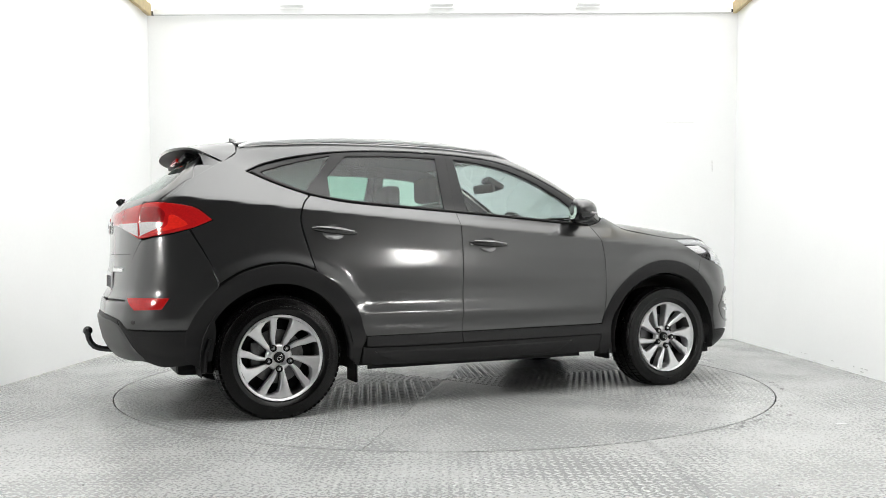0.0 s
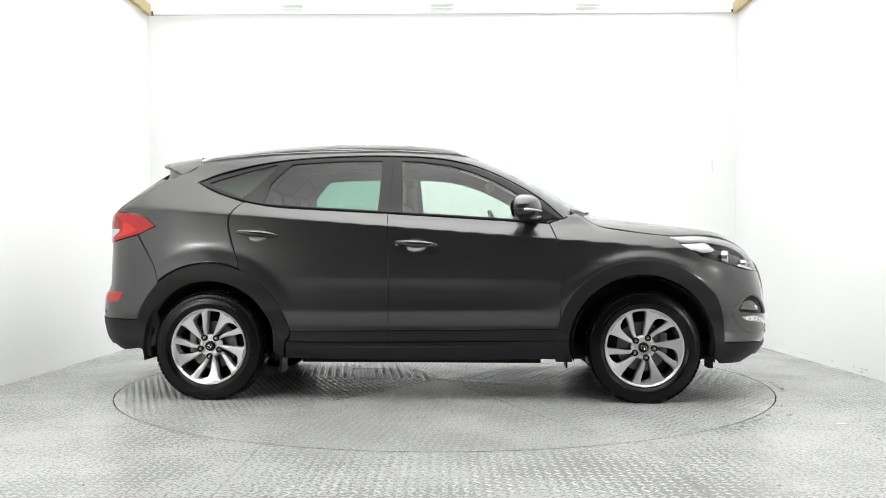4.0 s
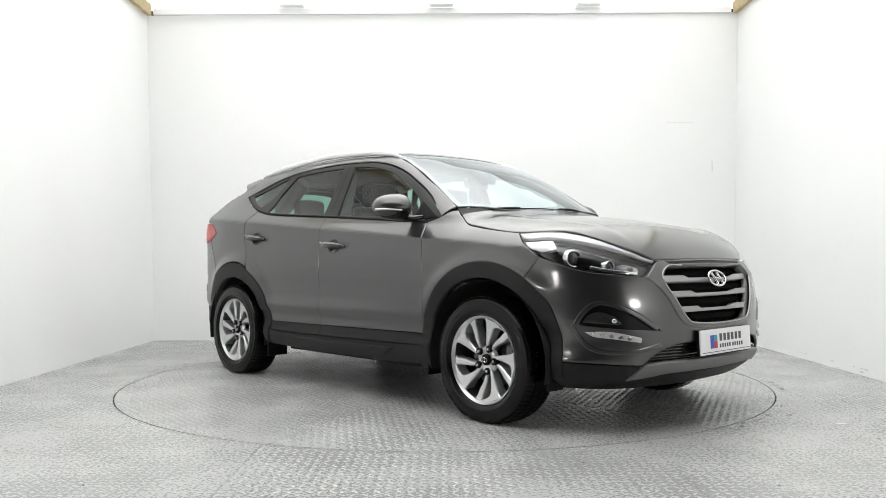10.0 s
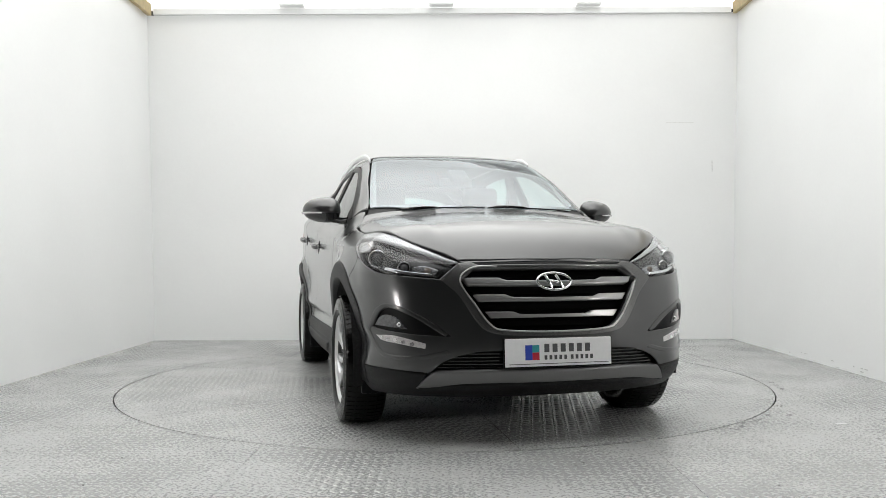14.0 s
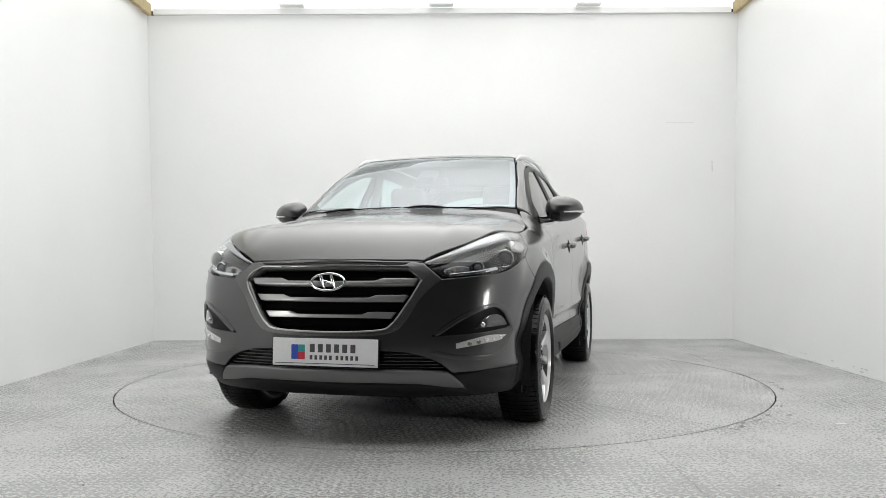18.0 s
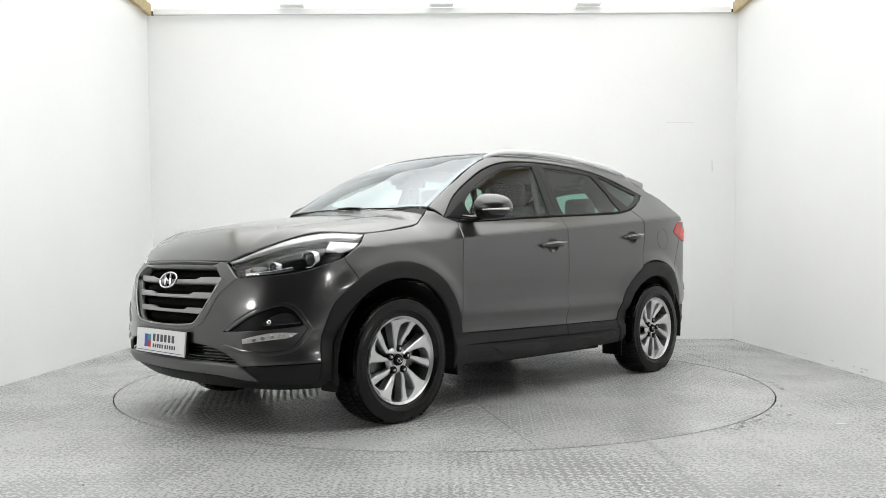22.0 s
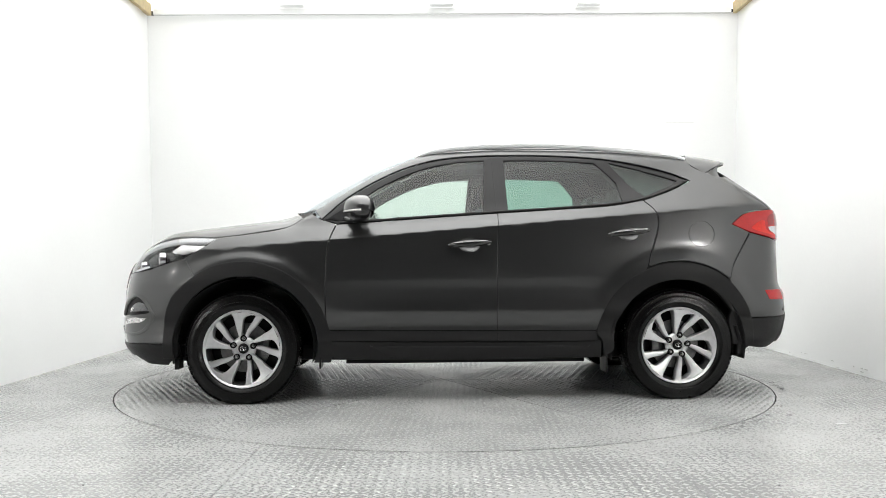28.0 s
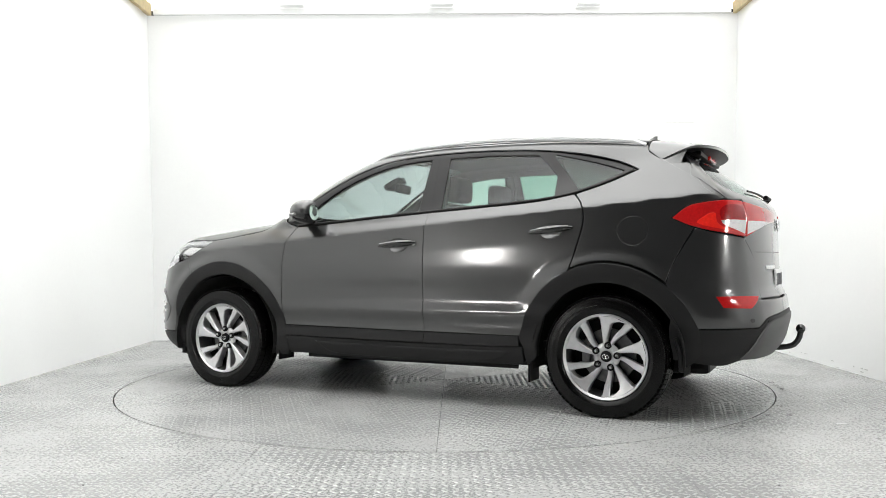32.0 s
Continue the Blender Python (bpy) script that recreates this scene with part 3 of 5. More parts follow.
ROOF = [(0.205, 0.0), (0.165, 0.38), (0.10, 0.545, 1), (-0.3, 0.55), (-0.9, 0.545), (-1.4, 0.52), (-1.575, 0.50, 1), (-1.62, 0.40), (-1.66, 0.2), (-1.67, 0.0)]
HOOD_EDGE = [(2.025, 0.44, 1), (1.91, 0.60), (1.80, 0.685), (1.63, 0.735), (1.43, 0.782), (1.22, 0.785), (1.02, 0.755), (0.925, 0.712, 1)]
HOOD = [(2.054, 0.0), (2.046, 0.28), *HOOD_EDGE, (0.962, 0.52), (1.002, 0.35), (1.032, 0.0)]
WINDSCREEN = [(1.02, 0.0), (0.985, 0.35), (0.845, 0.672, 1), (0.60, 0.632), (0.35, 0.585), (0.12, 0.537, 1), (0.18, 0.36), (0.213, 0.0)]
DLO_TOP = [(0.66, 1.245), (0.50, 1.345), (0.32, 1.435), (0.14, 1.493), (-0.05, 1.524), (-0.33, 1.538), (-0.62, 1.538), (-0.95, 1.520), (-1.20, 1.480), (-1.42, 1.425)]
HANDLES = ((-0.112, 0.962), (-1.10, 1.030))


def seen_round(view, top_points, drop=0.0):
    """Points given in the top view, as degrees and height of the front or rear view."""
    P, _ = on_skin("top", np.array([q[:2] for q in top_points], float))
    sg, ax = (1, AXIS_F) if view == "front" else (-1, AXIS_R)
    return [(math.degrees(math.atan2(p[1], sg * (p[0] - ax))), float(p[2]) - drop, *q[2:]) for p, q in zip(P, top_points)]


def seen_flank(view, pts):
    """Points given in degrees and height, as (x, z) of the skin there."""
    P, _ = on_skin(view, np.array([q[:2] for q in pts], float))
    return [(float(p[0]), float(p[2]), *q[2:]) for p, q in zip(P, pts)]


def ellipse(cx, cz, rx, rz, n=12, tilt=0.0):
    c, s = math.cos(tilt), math.sin(tilt)
    out = []
    for i in range(n):
        a = 2 * math.pi * i / n
        u, v = rx * math.cos(a), rz * math.sin(a)
        out.append((cx + c * u - s * v, cz + s * u + c * v))
    return out


def body_panels():
    panel("roof", "top", mirror_top(ROOF), M_PAINT, CAR, res=0.045)

    def swage(uv):  # raised bonnet edges round a long middle field
        edge = 0.50 + 0.05 * (1.9 - uv[:, 0])
        k = 1 / (1 + np.exp((np.abs(uv[:, 1]) - edge) / 0.012))
        return -0.011 * k * np.clip((uv[:, 0] - 1.0) / 0.15, 0, 1) * np.clip((1.98 - uv[:, 0]) / 0.15, 0, 1)
    panel("bonnet", "top", mirror_top(HOOD), M_PAINT, CAR, res=0.022, offset=swage, label="dark grey metallic bonnet with raised edges")
    lip = seen_round("front", [(2.056, 0.0), (2.053, 0.14), (2.048, 0.28), (2.028, 0.435, 1)])
    panel("bonnet_nose", "front", mirror_deg([*lip, (24.6, 0.854, 1), (16, 0.857), (0, 0.862)]), M_PAINT, CAR, gap=-0.001, res=0.02, step=0.012, lip=0.0015)
    panel("windscreen", "top", mirror_top(WINDSCREEN), M_GLASS_CLEAR, CAR, res=0.04, thick=0.005, offset=-0.004).visible_shadow = False
    # door skins
    dish_f, dish_r = ellipse(HANDLES[0][0], HANDLES[0][1] - 0.006, 0.064, 0.043), ellipse(HANDLES[1][0], HANDLES[1][1] - 0.006, 0.064, 0.043)
    fd = [(0.705, 1.088, 1), (0.745, 0.98), (0.765, 0.84), (0.768, 0.66), (0.764, 0.52), (0.757, 0.440, 1), (0.25, 0.435), (-0.285, 0.430, 1), (-0.285, 0.70), (-0.288, 0.95), (-0.296, 1.155, 1), (0.1, 1.128), (0.5, 1.100)]
    rd = [(-0.296, 1.155, 1), (-0.288, 0.95), (-0.285, 0.70), (-0.285, 0.430, 1), (-0.62, 0.428), (-0.900, 0.426, 1), *arc(HUB_R, HUB_Z, 0.510, 14, 66, 6), (-1.215, 0.828, 1), (-1.255, 0.96), (-1.283, 1.06), (-1.285, 1.12), (-1.265, 1.18), (-1.215, 1.236, 1), (-1.0, 1.200), (-0.6, 1.173)]
    fdoors = both("front_door", fd, M_PAINT, CAR, holes=(dish_f,), step=0.015, res=0.013)
    rdoors = both("rear_door", rd, M_PAINT, CAR, holes=(dish_r,), step=0.015, res=0.013)
    # lower door trims and sills
    for ob, vw in zip(fdoors, ("left", "right")):
        panel("lower_trim", vw, [(0.757, 0.437, 1), (0.74, 0.372, 1), (0.2, 0.366), (-0.285, 0.362, 1), (-0.285, 0.427, 1), (0.25, 0.432)], M_CLAD, ob, offset=0.005, label="dark grey plastic lower door trim")
    for ob, vw in zip(rdoors, ("left", "right")):
        panel("lower_trim", vw, [(-0.285, 0.427, 1), (-0.285, 0.362, 1), (-0.75, 0.361), (-0.905, 0.366, 1), (-0.898, 0.424, 1), (-0.6, 0.425)], M_CLAD, ob, offset=0.005, label="dark grey plastic lower door trim")
    # door handles in their dishes
    for doors, (hx, hz), lean in ((fdoors, HANDLES[0], -0.009), (rdoors, HANDLES[1], -0.013)):
        for ob, vw, sg in zip(doors, ("left", "right"), (1, -1)):
            el = ellipse(hx, hz - 0.006, 0.066, 0.045)

            def bowl(uv, hx=hx, hz=hz):
                r2 = ((uv[:, 0] - hx) / 0.066) ** 2 + ((uv[:, 1] - hz + 0.006) / 0.045) ** 2
                return -0.003 - 0.024 * np.clip(1 - r2, 0, 1) ** 0.7
            panel("handle_dish", vw, el, M_PAINT, ob, offset=bowl, gap=-0.001, thick=0.004, res=0.010, step=0.008)
            P, N = on_skin(vw, np.array([(hx + d, hz + lean * d / 0.13) for d in np.linspace(-0.130, 0.128, 15)]))
            k = np.linspace(-1, 1, 15)
            pts = P + N * (0.008 + 0.030 * (1 - k**2))[:, None]
            v, f = tube(pts, lambda t: 0.008 + 0.0150 * (1 - abs(2 * t - 1) ** 3), 12, flat=0.95)
            h = mesh_part("handle", v, f, M_CLADGLOSS, ob, "body-coloured door handle with a chrome strip", smooth=True)
            pts2 = pts + N * 0.0190 + np.array([0, 0, 0.008])
            v, f = tube(pts2[1:-1], 0.0026, 8)
            mesh_part("chrome_strip", v, f, M_BARGREY, h, smooth=True)
            if hx > -0.5:
                q, nn = on_skin(vw, np.array([(hx - 0.118, hz + 0.001)]))
                c = q[0] + nn[0] * 0.0115
                v, f = lathe([(0.0001, 0.004), (0.009, 0.004), (0.011, 0.0)], 14)
                mesh_part("key_lock", [(c[0] + a, c[1] + sg * b, c[2] + d) for a, b, d in v], f, M_SATIN, ob, smooth=True)
    both("sill", [(0.735, 0.371, 1), (0.72, 0.262, 1), (0.3, 0.250), (-0.5, 0.250), (-0.93, 0.262, 1), (-0.925, 0.363, 1), (-0.7, 0.357), (-0.285, 0.358), (0.3, 0.363)], M_CLAD, CAR, offset=0.002, thick=0.05)
    both("sill_bulge", [(0.50, 0.345, 1), (0.40, 0.285), (0.30, 0.268, 1), (-0.2, 0.262), (-0.70, 0.268, 1), (-0.80, 0.30), (-0.86, 0.340, 1), (-0.2, 0.336)], M_CLAD, CAR, offset=0.016, thick=0.03, lip=0.008, label="rounded dark grey sill moulding")
    # wings: from the door to the bumper, over the arch
    edge = seen_from_side([(0.87, 0.706), (0.925, 0.719), (1.02, 0.760), (1.22, 0.790), (1.43, 0.787, 1)])
    both("front_wing", [(0.709, 1.09, 1), (0.80, 1.118), *edge, *seen_flank("front", [(67, 0.950)]), *seen_flank("front", [(61.2, 0.879, 1), (64.5, 0.80), (66.0, 0.762, 1)]), *arc(HUB_F, HUB_Z, 0.525, 58, 166, 10), (0.765, 0.46, 1), (0.768, 0.66), (0.765, 0.84), (0.747, 0.98)], M_PAINT, CAR, res=0.016)
    cant = seen_from_side([(-1.45, 0.522), (-1.2, 0.540), (-0.9, 0.551), (-0.6, 0.555), (-0.2, 0.555), (0.0, 0.553), (0.09, 0.547, 1), (0.12, 0.543), (0.35, 0.591), (0.60, 0.638), (0.845, 0.679, 1)])
    quarter = [(-1.56, 1.372, 1), (-1.40, 1.298), (-1.222, 1.236, 1), (-1.27, 1.18), (-1.29, 1.12), (-1.288, 1.06), (-1.26, 0.96), (-1.222, 0.84, 1), *arc(HUB_R, HUB_Z, 0.525, 69, 128, 7), *seen_flank("rear", [(61.5, 0.735, 1), (58.95, 0.845), (53.6, 1.033, 1), (59.3, 1.082, 1), (55.0, 1.148), (52, 1.165), (47, 1.177)]), (-2.03, 1.178, 1), (-1.93, 1.245), (-1.888, 1.300, 1), (-1.83, 1.332), (-1.70, 1.415), (-1.597, 1.478), (-1.580, 1.523, 1), *cant, (0.80, 1.120, 1), (0.66, 1.249), (0.50, 1.35), (0.32, 1.44), (0.14, 1.498), (-0.05, 1.529), (-0.33, 1.543), (-0.62, 1.543), (-0.95, 1.525), (-1.22, 1.485), (-1.44, 1.428)]
    flap = ellipse(-1.560, 1.020, 0.081, 0.078, 20)
    for ob, vw in zip([panel("body_side", vw, quarter, M_PAINT, CAR, res=0.018, holes=(flap,) if vw == "left" else ()) for vw in ("left", "right")], ("left", "right")):
        if vw == "left":
            panel("fuel_flap", vw, flap, M_PAINT, ob, thick=0.006, gap=0.001, lip=0.0015)
            panel("flap_gap", vw, ellipse(-1.560, 1.020, 0.083, 0.080, 20), M_SEAL, ob, offset=-0.005, thick=0.004, gap=0)
    # wheel arch trims
    both("front_arch_trim", [(1.752, 0.42), (1.742, 0.52), (1.70, 0.64), *arc(HUB_F, HUB_Z, 0.530, 46, 172, 14), (0.715, 0.30, 1), (0.735, 0.240, 1), (0.84, 0.240, 1), *arc(HUB_F - 0.010, HUB_Z, 0.437, 180, 12, 17), (1.66, 0.31), (1.67, 0.27, 1), (1.755, 0.27, 1)], M_CLAD, CAR, offset=0.007, thick=0.06, lip=0.006, res=0.022)
    both("rear_arch_trim", [*arc(HUB_R, HUB_Z, 0.513, 9, 165, 18), (-1.905, 0.34, 1), (-1.79, 0.26, 1), *arc(HUB_R, HUB_Z, 0.404, 185, -4, 18), (-0.95, 0.262, 1), (-0.930, 0.366, 1)], M_CLAD, CAR, offset=0.007, thick=0.06, lip=0.006, res=0.022)
    # side windows, their black frames
    frame_o = [*DLO_TOP, (-1.545, 1.374, 1), (-1.40, 1.302), (-1.22, 1.240), (-1.0, 1.204), (-0.6, 1.177), (-0.29, 1.158), (0.1, 1.132), (0.5, 1.104), (0.70, 1.092, 1), (0.80, 1.120, 1)]
    win_f = [(0.56, 1.117, 1), (0.59, 1.20), (0.50, 1.285), (0.34, 1.378), (0.15, 1.452), (-0.05, 1.492), (-0.225, 1.505, 1), (-0.215, 1.35), (-0.205, 1.165, 1), (0.1, 1.144), (0.4, 1.124)]
    win_r = [(-0.365, 1.176, 1), (-0.36, 1.35), (-0.355, 1.507, 1), (-0.65, 1.507), (-0.945, 1.492, 1), (-1.0, 1.44), (-1.075, 1.36, 1), (-1.09, 1.22, 1), (-0.8, 1.202)]
    win_q = [(-1.045, 1.492, 1), (-1.20, 1.455), (-1.36, 1.412), (-1.475, 1.374, 1), (-1.38, 1.325), (-1.235, 1.270, 1), (-1.14, 1.37)]
    frames = both("window_frame", frame_o, M_FRAME, CAR, holes=(win_f, win_r, win_q), offset=-0.005, res=0.03, label="satin black window frame and pillars")
    for ob, vw in zip(frames, ("left", "right")):
        belt = [(-1.53, 1.366), (-1.40, 1.306), (-1.22, 1.246), (-1.0, 1.209), (-0.6, 1.181), (-0.29, 1.162), (0.1, 1.136), (0.5, 1.108), (0.69, 1.096)]
        P, N = on_skin(vw, np.array(smooth_open(belt, 0.05)))
        v, f = tube(P + N * 0.001, 0.0075, 8)
        mesh_part("waist_seal", v, f, M_SEAL, ob, smooth=True)
        panel("pillar_joint", vw, [(-0.285, 1.165, 1), (-0.297, 1.165, 1), (-0.283, 1.532, 1), (-0.271, 1.532, 1)], M_SEAL, ob, offset=-0.0035, gap=0.003, thick=0.003)
        panel("mirror_corner", vw, [(0.78, 1.118, 1), (0.61, 1.225, 1), (0.575, 1.118, 1), (0.68, 1.105, 1)], M_BLACK, ob, offset=-0.001, thick=0.006)
    for nm, o, m in (("front_door_glass", win_f, M_GLASS_FRONT), ("rear_door_glass", win_r, M_GLASS_DARK), ("quarter_glass", win_q, M_GLASS_DARK)):
        for ob in both(nm, o, m, CAR, offset=-0.013, thick=0.004, gap=-0.004, res=0.04):
            ob.visible_shadow = False


def smooth_open(pts, step):
    """A smooth open line through points of any dimension."""
    P = np.array(pts, float)
    out = []
    for i in range(len(P) - 1):
        a, b = P[max(i - 1, 0)], P[min(i + 2, len(P) - 1)]
        p, q = P[i], P[i + 1]
        k = max(1, int(np.linalg.norm(q - p) / step))
        for j in range(k):
            t = j / k
            m1, m2 = (q - a) / 2, (b - p) / 2
            out.append((2 * t**3 - 3 * t**2 + 1) * p + (t**3 - 2 * t**2 + t) * m1 + (-2 * t**3 + 3 * t**2) * q + (t**3 - t**2) * m2)
    out.append(P[-1])
    return out


M_CLADGLOSS = mat("dark_gloss_handle", (0.028, 0.028, 0.028), 0.22, 0.5, 0.8, grain=0.05, grain_scale=500)
M_FRAME = mat("satin_black_frame", (0.008, 0.008, 0.0085), 0.45, grain=0.05, spec=0.35)
body_panels()


# ---- front ----
GRILLE = mirror_deg([(0, 0.842), (17, 0.840), (22.8, 0.838, 1), (26.4, 0.772, 1), (22.2, 0.66), (18.3, 0.568), (14.5, 0.537), (0, 0.527)])


def front_end():
    bumper = mirror_deg([(0, 0.858), (16, 0.853), (24.5, 0.850, 1), (30.8, 0.778, 1), (37, 0.788), (48, 0.808), (56, 0.850), (61.2, 0.879, 1), (64.5, 0.80), (66.0, 0.762, 1), (64.0, 0.690), (60.0, 0.580), (57.8, 0.47), (57.2, 0.362, 1), (45, 0.358), (33, 0.345, 1), (29, 0.40), (23, 0.437), (17, 0.447), (0, 0.450)])
    pocket = [(50.2, 0.560, 1), (47.4, 0.632), (43.8, 0.656), (40.2, 0.646), (35.7, 0.616), (31.4, 0.570), (27.6, 0.516, 1), (37.7, 0.526), (48.7, 0.545)]
    bum = panel("front_bumper", "front", bumper, M_PAINT, CAR, holes=(GRILLE, pocket, flip(-1, pocket)), res=0.022, step=0.015)
    # grille: dark backing with mesh lines, satin surround, slats
    panel("grille_backing", "front", GRILLE, M_GRILLE, CAR, offset=-0.085, gap=-0.03, res=0.04, label="black grille backing")
    ring = mirror_deg([(0, 0.846), (16, 0.844), (21.0, 0.843), (23.5, 0.858, 1), (26.6, 0.850, 1), (30.9, 0.777, 1), (25.9, 0.70), (19.9, 0.552), (15.0, 0.521), (0, 0.512)])
    inner = mirror_deg([(0, 0.834), (16, 0.832), (22.4, 0.830, 1), (25.7, 0.772, 1), (21.6, 0.66), (17.8, 0.571), (14.0, 0.543), (0, 0.533)])
    panel("grille_surround", "front", ring, M_SURROUND, CAR, holes=(inner,), offset=0.006, thick=0.05, res=0.02, step=0.012, lip=0.004, label="satin grey grille surround")
    P, N = on_skin("front", np.array(smooth_open([q[:2] for q in inner[3:14]], 0.6)))
    v, f = tube(P + N * 0.004, 0.0042, 8)
    mesh_part("chrome_line", v, f, M_SATIN, CAR, smooth=True)
    panel("grille_top_strip", "front", mirror_deg([(0, 0.853), (20, 0.849), (22.6, 0.846, 1), (22.9, 0.836, 1), (0, 0.838)]), M_BLACK, CAR, offset=0.004, thick=0.02, gap=0)
    for z, e in ((0.770, 25.0), (0.690, 22.0), (0.610, 18.7)):
        slat = mirror_deg([(0, z + 0.004), (e * 0.52, z + 0.005, 1), (e * 0.62, z + 0.018, 1), (e, z + 0.018, 1), (e - 1.4, z - 0.012, 1), (e * 0.6, z - 0.011), (0, z - 0.011)])
        panel("grille_slat", "front", slat, M_BARGREY, CAR, offset=-0.012, thick=0.045, gap=0, res=0.02, lip=0.004)
    for z, e in ((0.812, 23.0), (0.73, 22.5), (0.65, 20.0), (0.57, 15.5)):
        panel("grille_mesh_bar", "front", mirror_deg([(0, z + 0.012), (e, z + 0.012, 1), (e - 0.5, z - 0.012, 1), (0, z - 0.012)]), M_GRILLE, CAR, offset=-0.050, thick=0.02, gap=0, res=0.05)
    # oval badge
    c, n = on_skin("front", np.array([(0.0, 0.760)]))
    c = c[0] + n[0] * 0.012
    badge = new("badge")
    badge.parent = CAR
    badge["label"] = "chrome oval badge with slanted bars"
    t_up = Vector((-n[0][2], 0, n[0][0])).normalized()
    ring_pts = [Vector(c) + Vector((0, 1, 0)) * (0.084 * math.cos(a)) + t_up * (0.042 * math.sin(a)) for a in np.linspace(0, 2 * math.pi, 48, endpoint=False)]
    v, f = tube(ring_pts, 0.0056, 8, closed=True)
    mesh_part("oval_ring", v, f, M_CHROME, badge, smooth=True)
    for y0 in (-0.027, 0.027):
        v, f = tube([Vector(c) + Vector((0, y0 + 0.015, 0)) + t_up * -0.032, Vector(c) + Vector((0.002, y0, 0)), Vector(c) + Vector((0, y0 - 0.015, 0)) + t_up * 0.032], 0.0074, 8)
        mesh_part("bar", v, f, M_CHROME, badge, smooth=True)
    v, f = tube([Vector(c) + Vector((0, 0.032, 0)) + t_up * -0.007, Vector(c) + Vector((0.003, 0, 0)), Vector(c) + Vector((0, -0.032, 0)) + t_up * 0.007], 0.0066, 8)
    mesh_part("bar", v, f, M_CHROME, badge, smooth=True)
    # number plate: white, with bars for its writing
    plate = new("number_plate")
    plate.parent = CAR
    plate["label"] = "white show plate with a coloured square and dark bars"
    plate.matrix_basis = pose(2.168, 0.003, 0.440, 0, -3, 0)
    part("plate", box_bm((0.010, 0.522, 0.128), (0, 0, 0), 0.004), M_WHITE_PLATE, plate)
    part("holder", box_bm((0.016, 0.530, 0.136), (-0.011, 0, -0.002), 0.004), M_BLACK, plate)

    def mark(name, y0, y1, z0, z1, m):
        part(name, box_bm((0.002, y1 - y0, z1 - z0), (0.0055, (y0 + y1) / 2, (z0 + z1) / 2)), m, plate)
    mark("blue_field", -0.165, -0.131, -0.034, 0.034, M_BLUE)
    mark("red_field", -0.131, -0.097, -0.034, 0.000, M_RED)
    mark("teal_field", -0.131, -0.097, 0.000, 0.034, M_TEAL)
    for k in range(6):
        mark("bar", -0.072 + 0.0402 * k, -0.072 + 0.0402 * k + 0.024, 0.000, 0.038, M_INK)
    for k in range(10):
        mark("bar", -0.072 + 0.0242 * k + (0.008 if k > 4 else 0), -0.072 + 0.0242 * k + 0.013 + (0.008 if k > 4 else 0), -0.034, -0.014, M_INK)
    mark("bar", -0.245, 0.245, -0.0535, -0.0505, M_INK)
    # lower grille, lip and skid plate
    panel("lower_grille", "front", mirror_deg([(0, 0.448), (17, 0.445), (23, 0.435), (29, 0.398), (32.5, 0.346, 1), (0, 0.35)]), M_BLACK, CAR, offset=-0.045, gap=-0.01, label="black lower grille mesh")
    for k in range(5):
        z = 0.363 + 0.017 * k
        e = 31 - 1.3 * k
        panel("lower_grille_bar", "front", mirror_deg([(0, z + 0.003), (e, z + 0.003, 1), (e, z - 0.003, 1), (0, z - 0.003)]), M_GLOSSBLACK, CAR, offset=-0.030, gap=0, thick=0.015, res=0.06, lip=0.001)
    panel("bumper_lip", "front", mirror_deg([(0, 0.285), (30, 0.285), (37.2, 0.265, 1), (33.5, 0.338, 1), (45, 0.354), (57.2, 0.358, 1), (57.5, 0.28), (54, 0.225, 1), (30, 0.215), (0, 0.212)]), M_CLAD, CAR, thick=0.03)
    panel("skid_plate", "front", mirror_deg([(0, 0.356), (24, 0.356), (31.8, 0.350, 1), (37.4, 0.272, 1), (33, 0.278), (24, 0.297), (0, 0.297)]), M_SKID, CAR, offset=0.010, thick=0.04, lip=0.006, label="satin grey skid plate")
    for sg in (1, -1):
        # shallow fog lamp pocket, the running light strip under it and the groove below
        pk = panel("fog_pocket", "front", flip(sg, pocket), M_BLACK, CAR, offset=-0.014, gap=-0.006, thick=0.01, label="dark grey recessed fog lamp pocket")
        fog = panel("fog_lamp", "front", flip(sg, [(49.3, 0.556, 1), (47.2, 0.600), (44.3, 0.612), (40.8, 0.589), (38.4, 0.545, 1), (44.4, 0.552)]), M_FOGLENS, pk, offset=-0.006, thick=0.02)
        P, N = on_skin("front", np.array([(sg * 40.8, 0.566)]))
        bm = bmesh.new()
        bmesh.ops.create_uvsphere(bm, u_segments=16, v_segments=8, radius=0.014)
        bmesh.ops.translate(bm, vec=P[0] - N[0] * 0.010, verts=bm.verts)
        for fa in bm.faces:
            fa.smooth = True
        part("projector", bm, M_REFLECTOR, fog)
        drl = panel("running_light", "front", flip(sg, [(48.4, 0.514, 1), (42.9, 0.518), (38.8, 0.507), (33.5, 0.484, 1), (33.6, 0.457, 1), (41.4, 0.478), (46.2, 0.489)]), M_CLEARLENS, CAR, offset=0.004, thick=0.02, label="clear daytime running light strip")
        for k in range(5):
            a = 46.2 - 2.3 * k
            z = 0.502 - 0.0025 * k - 0.0008 * k * k
            panel("led", "front", flip(sg, ellipse(a, z, 0.62, 0.0085, 10)), M_REFLECTOR, drl, offset=0.0065, thick=0.004, gap=0, lip=0.001, step=0.006)
